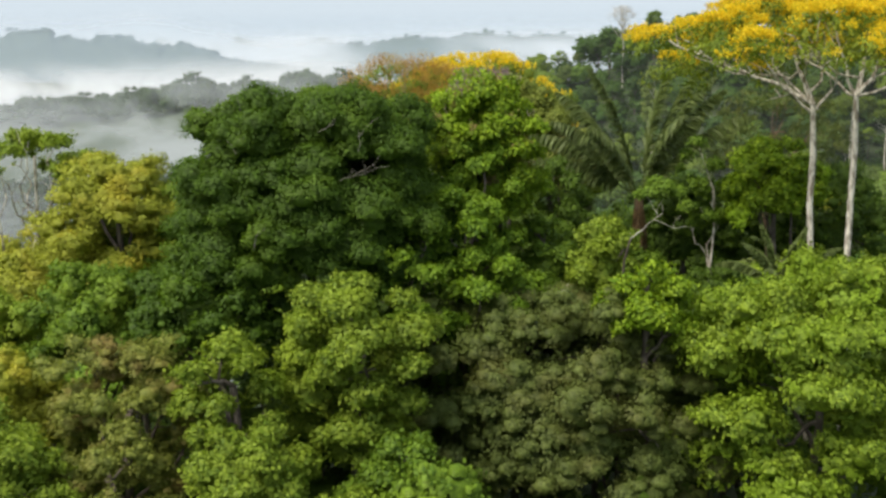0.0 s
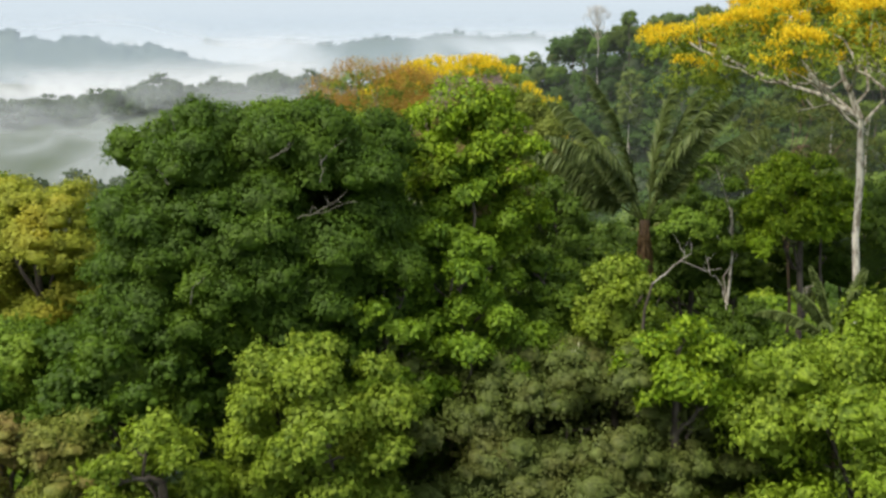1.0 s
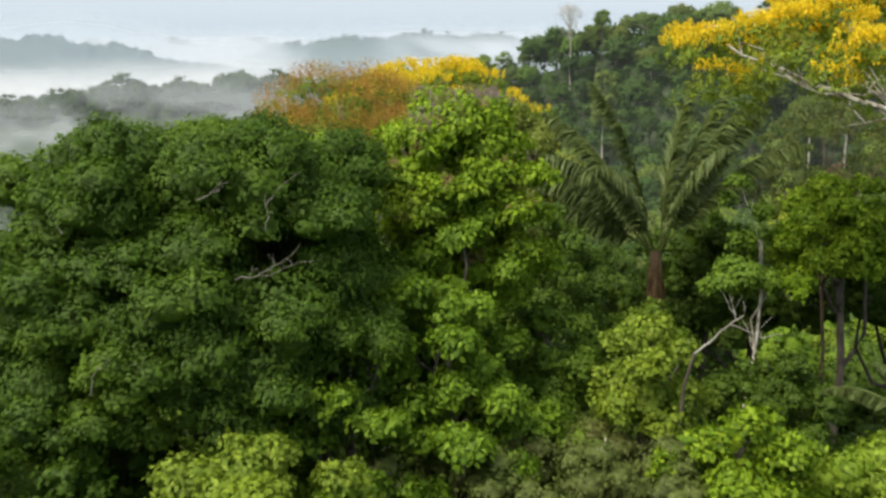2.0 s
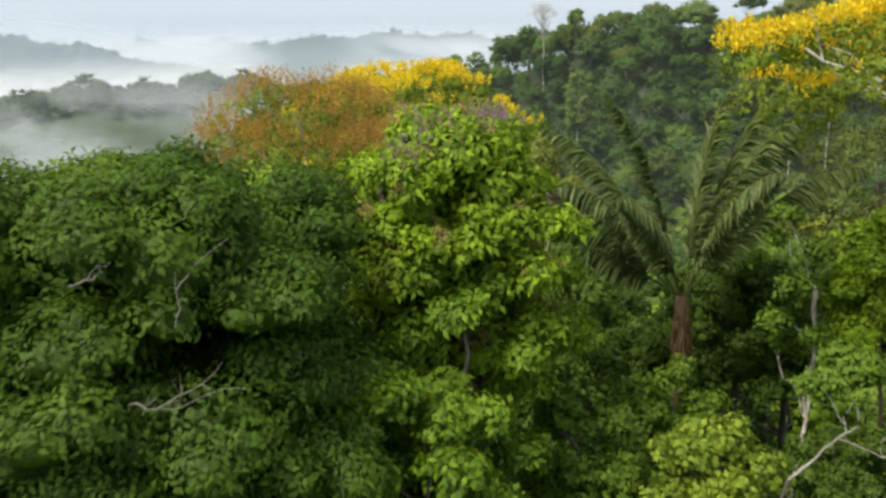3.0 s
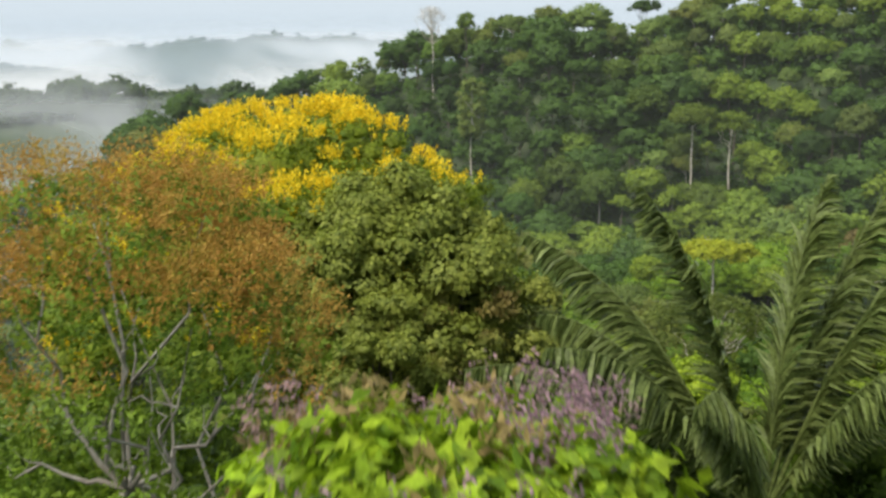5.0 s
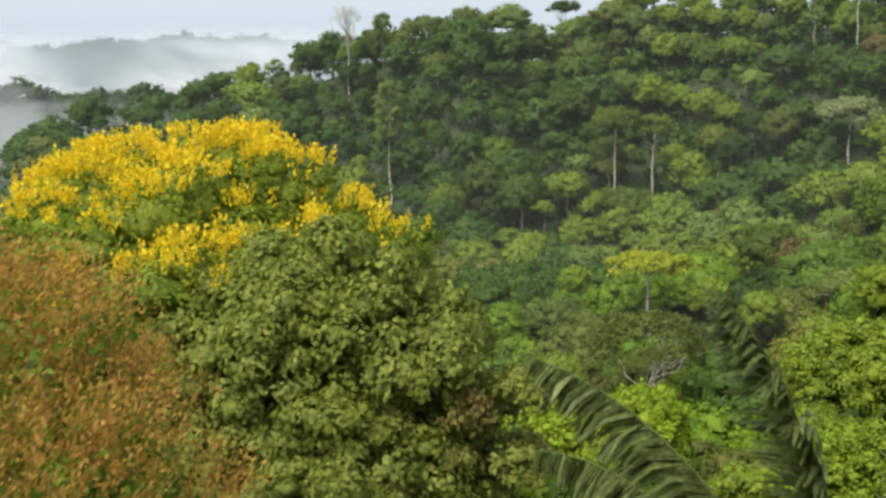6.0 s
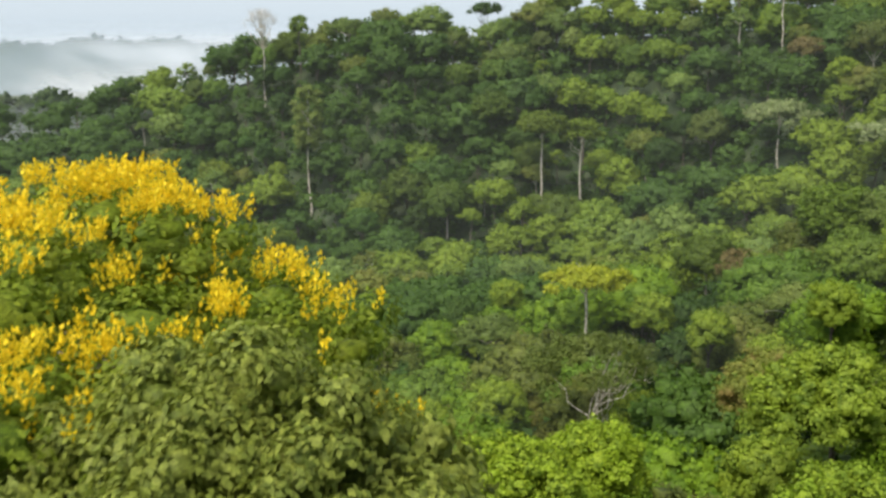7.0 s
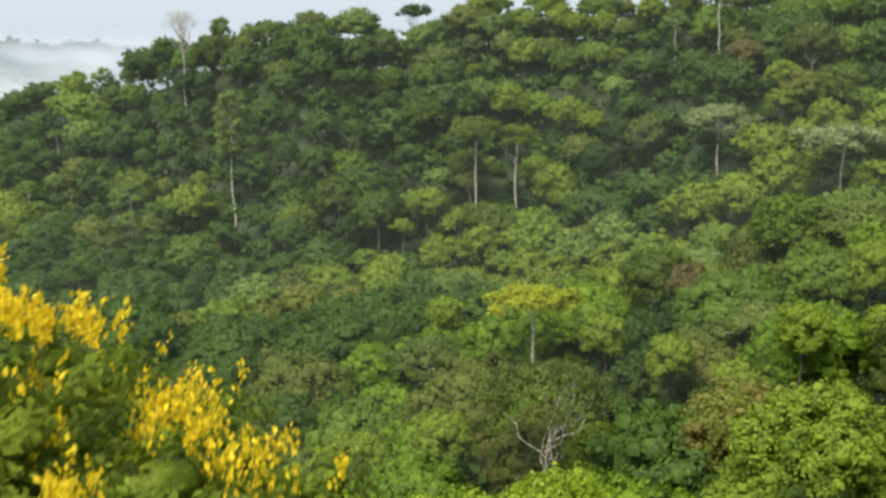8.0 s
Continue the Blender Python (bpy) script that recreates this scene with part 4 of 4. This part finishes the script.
# trees of the slope and the hill that stand out
OUT = dict(per=4, limbs=5)
STAND_OUT = [
    ("umbrella_tree", "yellow-green umbrella-shaped tree on a pale forked trunk", 86.7, 254.6, 10.6, 6.8, 3.4, SULPHUR, 301, dict(count=24, tufts=1100, length=0.7, width=0.45, shape="umbrella", bark=PALE, girth=0.3)),
    ("pale_limbed_tree", "wide thin-leaved tree with pale spreading limbs", 72, 222, 8.4, 10.5, 6.0, HILL_D, 302, dict(count=36, tufts=1300, length=0.55, width=0.32, shape="umbrella", bark=PALE, girth=0.2, fork=-0.7, limbs=14, core=0)),
    ("whitish_tree", "flat-crowned tree with whitish blossom on the hillside", 200, 366, 29, 10.5, 5.5, WHITISH, 303, dict(count=30, tufts=1000, length=0.9, width=0.5, shape="umbrella", bark=PALE)),
    ("whitish_tree", "broad tree with whitish blossom on the hillside", 206, 324, 26, 12.0, 5.0, WHITISH, 304, dict(count=32, tufts=1100, length=0.9, width=0.5, shape="umbrella", bark=PALE)),
    ("pale_crowned_tree", "pale green flat-crowned tree with a bare white trunk", 146, 408, 25, 7.5, 6.5, HILL_C, 305, dict(count=22, tufts=900, length=0.9, width=0.6, bark=PALE, girth=0.35)),
    ("pale_crowned_tree", "pale green tree with forked white limbs", 157, 404, 23, 7.0, 6, HILL_C, 306, dict(count=20, tufts=900, length=0.9, width=0.6, bark=PALE, girth=0.35, shape="umbrella")),
    ("bright_hill_tree", "bright green dome-shaped tree on the hillside", 143, 443, 30, 7.5, 11, HILL_A, 307, dict(count=26, tufts=900, length=0.9, width=0.6)),
    ("yellow_green_tree", "bright yellow-green tree low on the slope", 44.5, 184, 9.8, 7.0, 10, SPRING, 308, dict(count=30, tufts=2200, length=0.55, width=0.38)),
    ("yellow_green_tree", "bright yellow-green tree in a dip of the slope", 55, 188, 9.0, 6.0, 10, SPRING, 309, dict(count=26, tufts=1800, length=0.55, width=0.38)),
    ("yellow_green_tree", "yellow-green bushy tree low on the slope", 38, 197, 6.2, 5.0, 9, SPRING, 310, dict(count=22, tufts=1300, length=0.55, width=0.38)),
    ("yellow_green_tree", "bright yellow-green tree beyond the palm", 74, 176, 17.5, 7.0, 11, LIGHT_GREEN, 317, dict(count=30, tufts=1800, length=0.55, width=0.38)),
    ("yellow_green_tree", "yellow-green rounded tree on the near slope", 64, 160, 12.5, 6.0, 10, BRIGHT, 318, dict(count=26, tufts=1600, length=0.55, width=0.38)),
    ("round_green_tree", "round leafy yellow-green tree on the slope", 133, 250, 22.0, 8.0, 11, HILL_C, 311, dict(count=30, tufts=1700, length=0.65, width=0.45)),
    ("brown_olive_tree", "brownish olive tree on the slope", 87, 202, 9.5, 7.5, 10, BROWNISH, 312, dict(count=24, tufts=2200, length=0.55, width=0.35)),
    ("column_tree", "tall narrow pale green tree hung with creepers", 88, 470, 34, 5.5, 22, HILL_D, 313, dict(count=30, tufts=1000, length=0.9, width=0.6, shape="column", bark=PALE)),
    ("russet_tree", "tree with a thin russet-brown crown on the hillside", 219, 381, float(ground(219, 381)) + 17, 6.0, 6, RUSSET, 319, dict(count=20, tufts=700, length=0.7, width=0.45, bark=PALE)),
    ("russet_tree", "small russet-tinged tree among green ones on the slope", 118, 258, float(ground(118, 258)) + 16, 4.2, 7, RUSSET, 320, dict(count=18, tufts=900, length=0.5, width=0.32)),
    ("bright_hill_tree", "light lime-green tree on the upper hillside", 221, 366, float(ground(221, 366)) + 17, 5.5, 8, LIGHT_GREEN, 321, dict(count=20, tufts=900, length=0.7, width=0.5)),
    ("pale_trunked_tree", "small-crowned tree on a tall bare white trunk", 226, 403, float(ground(226, 403)) + 25, 4.0, 4, HILL_D, 322, dict(count=12, tufts=450, length=0.7, width=0.5, bark=PALE, girth=0.25)),
    ("pale_leaved_tree", "thin tree with large pale grey-green leaves", 125, 326, float(ground(125, 326)) + 19, 4.6, 9, GREYISH, 323, dict(count=22, tufts=420, length=1.0, width=0.7, shape="column", bark=PALE, core=0)),
    ("skyline_tree", "dark spreading tree with thin crown on the ridge", 98, 527, 57, 4.2, 8, HILL_A, 314, dict(count=12, tufts=300, length=0.9, width=0.5, shape="dome", fork=0.2)),
    ("skyline_tree", "flat thin-crowned tree standing above the ridge", 168.7, 516, 61, 8, 4, HILL_B, 316, dict(count=14, tufts=330, length=1.0, width=0.6, shape="umbrella", fork=-1.2)),
]
for name, label, x, y, top, R, H, leaf, seed, more in STAND_OUT:
    broadleaf(name, label, x, y, top, R, H, leaf, seed, **{**OUT, **more})
broadleaf("dead_tree", "leafless pale grey tree standing on the ridge", 84.4, 530, 59.8, 6.8, 5.5, TWIG, 315, count=34, tufts=560, per=5, length=0.9, width=0.07, shape="umbrella", bark=PALE, girth=0.28, limbs=26, fork=-0.25, core=0)

rng = rng_of(7)
# low trees between the named ones
for x, y in scattered(rng, 1500, lambda g: (g.uniform(-44, 46), g.uniform(36, 130)), 6.2):
    # round the palm: lower trees, only in the leaf colour darkened for shade
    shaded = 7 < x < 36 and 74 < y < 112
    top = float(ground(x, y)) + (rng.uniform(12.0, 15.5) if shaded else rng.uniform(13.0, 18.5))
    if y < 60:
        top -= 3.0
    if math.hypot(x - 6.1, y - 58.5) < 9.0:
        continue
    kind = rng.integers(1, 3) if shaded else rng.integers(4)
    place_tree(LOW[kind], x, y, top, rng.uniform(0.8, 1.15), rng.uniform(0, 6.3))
# the near slope and the far hill
shown = []
for x, y in scattered(rng, 18000, in_fan(70, 535, -14, 52), 8.3):
    r, phi = math.hypot(x - 5, y - 88), math.degrees(math.atan2(x - 5, y - 88))
    crest = float(hill_line(np.array(phi))[1])
    crowd, cut = False, 0.0
    for row in STAND_OUT:
        off, back = math.hypot(x - row[2], y - row[3]), math.hypot(row[2] - 5, row[3] - 88)
        crowd |= off < row[5] * 0.8
        if r < back and off < 40 and abs(math.radians(phi) - math.atan2(row[2] - 5, row[3] - 88)) * back < row[5]:
            cut = 6.0
    if r < crest + 18 and not crowd:
        shown.append((r, phi, x, y, cut))
single = [s for s in shown if s[0] < 235 and 9 < s[1] < 47] + [s for s in shown if s[0] > 345 and 6 < s[1] < 42][::2]
single = single[:300]
picked = {(s[2], s[3]) for s in single}


def stand_tone(x, y):
    """Leaf tone of the forest at a spot: dark below, light above zero; the gully's shade is put in as darker leaves."""
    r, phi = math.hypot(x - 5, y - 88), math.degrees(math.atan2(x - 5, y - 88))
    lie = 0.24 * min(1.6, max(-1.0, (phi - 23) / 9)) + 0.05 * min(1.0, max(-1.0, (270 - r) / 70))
    lie -= 0.3 * math.exp(-((r - 255) / 45) ** 2 - ((phi - 19) / 8) ** 2)  # shade of the gully between the two slopes, as darker leaf colour
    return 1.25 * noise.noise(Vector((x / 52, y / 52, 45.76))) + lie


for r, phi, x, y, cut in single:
    stand = stand_tone(x, y)
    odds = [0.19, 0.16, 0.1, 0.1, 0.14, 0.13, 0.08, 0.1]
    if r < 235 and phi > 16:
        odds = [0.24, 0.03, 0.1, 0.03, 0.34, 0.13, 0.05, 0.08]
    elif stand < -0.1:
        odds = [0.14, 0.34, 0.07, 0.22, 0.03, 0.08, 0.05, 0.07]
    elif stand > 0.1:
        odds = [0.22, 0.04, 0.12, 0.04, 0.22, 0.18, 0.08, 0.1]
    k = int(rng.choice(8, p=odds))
    size = rng.uniform(0.75, 1.45) if r < 330 else 0.65 + 1.1 * rng.random() ** 1.4
    rise = rng.uniform(10, 21) if r < 330 else 9.5 + 6.5 * size + rng.uniform(-3, 4)
    if r > float(hill_line(np.array(phi))[1]) - 30:
        size, rise = min(max(size, 0.95), 1.3), 13.0 + rng.uniform(-2, 2)
    place_tree((NEAR if r < 235 else DISTANT)[k], x, y, float(ground(x, y)) + rise - cut, size, rng.uniform(0, 6.3))


def undergrowth(name, label, spots_x, spots_y, low, high, size, leaf, seed):
    """A thicket of large leaves over the floor, closing the gaps between the trunks."""
    g = rng_of(seed)
    lump = np.array([noise.noise(Vector((x / 7, y / 7, seed))) for x, y in zip(spots_x, spots_y)])
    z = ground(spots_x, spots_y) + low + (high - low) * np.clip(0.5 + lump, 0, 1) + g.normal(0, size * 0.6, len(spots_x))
    n = len(z)
    way = unit(g.normal(0, 1, (n, 3)) * [1, 1, 0.5] - [0, 0, 0.2])
    face = unit(np.array([0, 0, 1.0]) + g.normal(0, 0.5, (n, 3)))
    s = g.uniform(0.7, 1.3, n) * size
    tagged(new(name, quad_mesh(name, *leaves(np.stack([spots_x, spots_y, z], 1), way, face, s, s * 0.75), material=leaf)), label, "undergrowth", kind="stuff")


def woods(name, label, spots, leaf, tufts, length, R, seed, tall=(14, 22), billow=4, stems=None, per=3, mains=11):
    """Trees too many to count, in one mesh, and their trunks in another."""
    g = rng_of(seed)
    pieces, normals, kinds, trunks = [], [], [], []
    for k in range(8 if stems else 5):
        shape = ("dome", "column", "umbrella", "dome", "ball", "dome", "umbrella", "dome")[k]
        wide, high = R * g.uniform(0.8, 1.15), R * g.uniform(1.2, 1.6) * (0.6 if shape == "umbrella" else 1.0)
        crown, c = hill_crown(g, wide, high, shape, mains, tufts, per, length, billow)
        kinds.append((*crown, joined(hill_stem(g, c, mains, high + 12, high, 0.3, 4)) if stems else None))
    for x, y in spots:
        v, q, nn, stem = kinds[g.integers(len(kinds))]
        a, big = g.uniform(0, 6.3), g.random() ** 1.4
        s = 0.68 + 0.95 * big
        m = np.array([[math.cos(a), -math.sin(a), 0], [math.sin(a), math.cos(a), 0], [0, 0, 1]]) * s
        top = [x, y, float(ground(x, y)) + tall[0] + (tall[1] - tall[0]) * (0.65 * big + 0.35 * g.random())]
        pieces.append((v @ m.T + top, q))
        normals.append(nn @ m.T / s)
        if stems:
            trunks.append((stem[0] @ m.T + top, stem[1]))
    thing = tagged(new(name, quad_mesh(name, *joined(pieces), np.concatenate(normals), material=leaf, smooth=True)), label, "forest", kind="stuff")
    if stems:
        part("trunks", quad_mesh("trunks", *joined(trunks), material=stems, smooth=True), thing, "thin pale trunks and limbs", "stuff")


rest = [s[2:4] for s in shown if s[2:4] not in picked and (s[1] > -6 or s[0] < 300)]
tone_at = [stand_tone(x, y) + rng.normal(0, 0.13) for x, y in rest]
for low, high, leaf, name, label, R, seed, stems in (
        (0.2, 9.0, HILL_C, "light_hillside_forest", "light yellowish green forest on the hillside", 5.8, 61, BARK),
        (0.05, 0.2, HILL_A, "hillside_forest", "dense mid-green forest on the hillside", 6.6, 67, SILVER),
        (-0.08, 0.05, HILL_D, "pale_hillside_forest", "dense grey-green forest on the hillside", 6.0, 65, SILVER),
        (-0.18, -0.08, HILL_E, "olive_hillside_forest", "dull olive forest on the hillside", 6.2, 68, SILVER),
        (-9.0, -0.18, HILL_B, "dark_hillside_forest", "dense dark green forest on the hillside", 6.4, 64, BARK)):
    woods(name, label, [p for p, k in zip(rest, tone_at) if low <= k < high], leaf, 330, 0.54, R, seed, (12, 22), stems=stems)
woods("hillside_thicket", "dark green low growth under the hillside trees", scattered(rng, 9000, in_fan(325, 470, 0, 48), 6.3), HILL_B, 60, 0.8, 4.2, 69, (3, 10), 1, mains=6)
edge = [p for p in scattered(rng, 3000, lambda k: (k.uniform(-85, 95), k.uniform(-60, 125)), 9.0)
        if (p[1] < 33 or p[0] < -47 or p[0] > 52) and math.hypot(p[0] - 5, (p[1] - 60) * 0.85) < 100 + 14 * math.sin(p[0] / 11)]
woods("ridge_forest", "green forest covering the rest of the ridge", edge, MID, 60, 1.0, 5.4, 77, (10, 15), 1, mains=6)
woods("valley_forest", "green forest falling away into the misty valley", scattered(rng, 5000, in_fan(165, 460, -60, -10), 11), HILL_B, 60, 1.4, 6.2, 66, billow=1, mains=5)
g = rng_of(70)
u = g.uniform(0, 1, (2, 40000))
rr, pp = np.sqrt(60 ** 2 + u[0] * (540 ** 2 - 60 ** 2)), np.radians(-12 + 62 * u[1])
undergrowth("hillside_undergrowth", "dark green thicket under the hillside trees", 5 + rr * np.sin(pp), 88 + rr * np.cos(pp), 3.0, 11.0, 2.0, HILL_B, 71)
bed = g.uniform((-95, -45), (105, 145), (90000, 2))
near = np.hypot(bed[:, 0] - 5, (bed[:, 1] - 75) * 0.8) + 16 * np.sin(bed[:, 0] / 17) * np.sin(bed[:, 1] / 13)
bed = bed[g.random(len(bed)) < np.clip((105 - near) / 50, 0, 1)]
# its leaf colour already carries the shade between the trunks
undergrowth("undergrowth", "thicket in shade-darkened green between the trees", bed[:, 0], bed[:, 1], 4.0, 11.0, 0.85, SHADY, 72)
woods("misty_ridge_forest", "dark forest on a ridge in the mist", scattered(rng, 5000, in_fan(890, 1020, -42, 10), 9.5), FAR, 40, 1.4, 7.0, 62, (6, 16), 1, mains=5)
woods("far_ridge_forest", "far forested ridges fading in the haze", scattered(rng, 9000, in_fan(2250, 2650, -34, -2), 24) + scattered(rng, 9000, in_fan(3300, 3560, -9, 14), 28), FAR, 8, 3.0, 9.0, 63, (3, 8), 0, mains=4)


# ---- mist ----
def mist(name, label, r, p0, p1, z0, z1, material, lean=0.0):
    """A long soft bank of mist along an arc."""
    p = np.radians(np.linspace(p0, p1, 41))
    h = np.linspace(0, 1, 7)
    pp, hh = np.meshgrid(p, h, indexing="ij")
    rad = r + lean * hh + min(0.05 * r, 60) * np.sin(pp * 9)
    v = np.stack([5 + rad * np.sin(pp), 88 + rad * np.cos(pp), z0 + (z1 - z0) * hh], -1).reshape(-1, 3)
    i, j = np.meshgrid(np.arange(40), np.arange(6), indexing="ij")
    q = np.stack([i * 7 + j, (i + 1) * 7 + j, (i + 1) * 7 + j + 1, i * 7 + j + 1], -1).reshape(-1, 4)
    me = quad_mesh(name, v, q, np.repeat([[0.0, 0.0, 1.0]], len(v), 0), material=material, smooth=True)
    uv = me.uv_layers.new(name="UVMap")
    flat = np.stack([(pp - p[0]) / (p[-1] - p[0]), hh], -1).reshape(-1, 2)
    uv.data.foreach_set("uv", flat[q.ravel()].astype(np.float32).ravel())
    ob = tagged(new(name, me), label, "mist", kind="stuff")
    return ob


BLUISH = (0.33, 0.4, 0.47)
for r in (150, 270):
    mist("mist_bank", "faint haze hanging over the valley before the hill", r, -60, 85, -60, 130, mist_material("valley_haze", -0.6, 0.4, 200, 20, 0.019, 160, tint=(0.36, 0.41, 0.36)), 20)
# near mist: the grey shade it lies in is put into its tint
mist("mist_bank", "mist rising from the near valley", 150, -85, -8, -40, 48, mist_material("near_mist", 0.34, 0.66, 32, 2, 0.5, 70, tint=(0.34, 0.365, 0.38)), 60)
mist("mist_bank", "thin wisps of mist in the valley", 420, -60, -7, -60, 40, mist_material("valley_wisps", 0.42, 0.72, 26, -20, 0.7, 60, tint=(0.36, 0.385, 0.4)), 60)
mist("mist_bank", "drifting grey mist in front of a ridge", 640, -60, 6, -60, 60, mist_material("grey_mist", 0.3, 0.68, 38, -12, 0.6, 110, tint=(0.38, 0.405, 0.42)), 80)
mist("mist_bank", "white mist behind a dark ridge", 1150, -60, 12, -60, 80, mist_material("white_mist", 0.22, 0.52, 38, -4, 1.0, 240, tint=(0.54, 0.56, 0.58)), 60)
mist("mist_bank", "haze before far hills", 2000, -60, 20, -60, 105, mist_material("thin_haze", -0.6, 0.3, 150, 20, 0.54, 700, tint=BLUISH), 60)
mist("mist_bank", "white mist between far hills", 3000, -60, 25, -60, 120, mist_material("far_mist", 0.36, 0.6, 75, 15, 1.0, 600, tint=(0.56, 0.58, 0.6)), 60)
mist("mist_bank", "pale haze on the horizon", 3780, -60, 30, -60, 170, mist_material("horizon_haze", -0.1, 0.6, 130, 10, 0.7, 1300), 60)
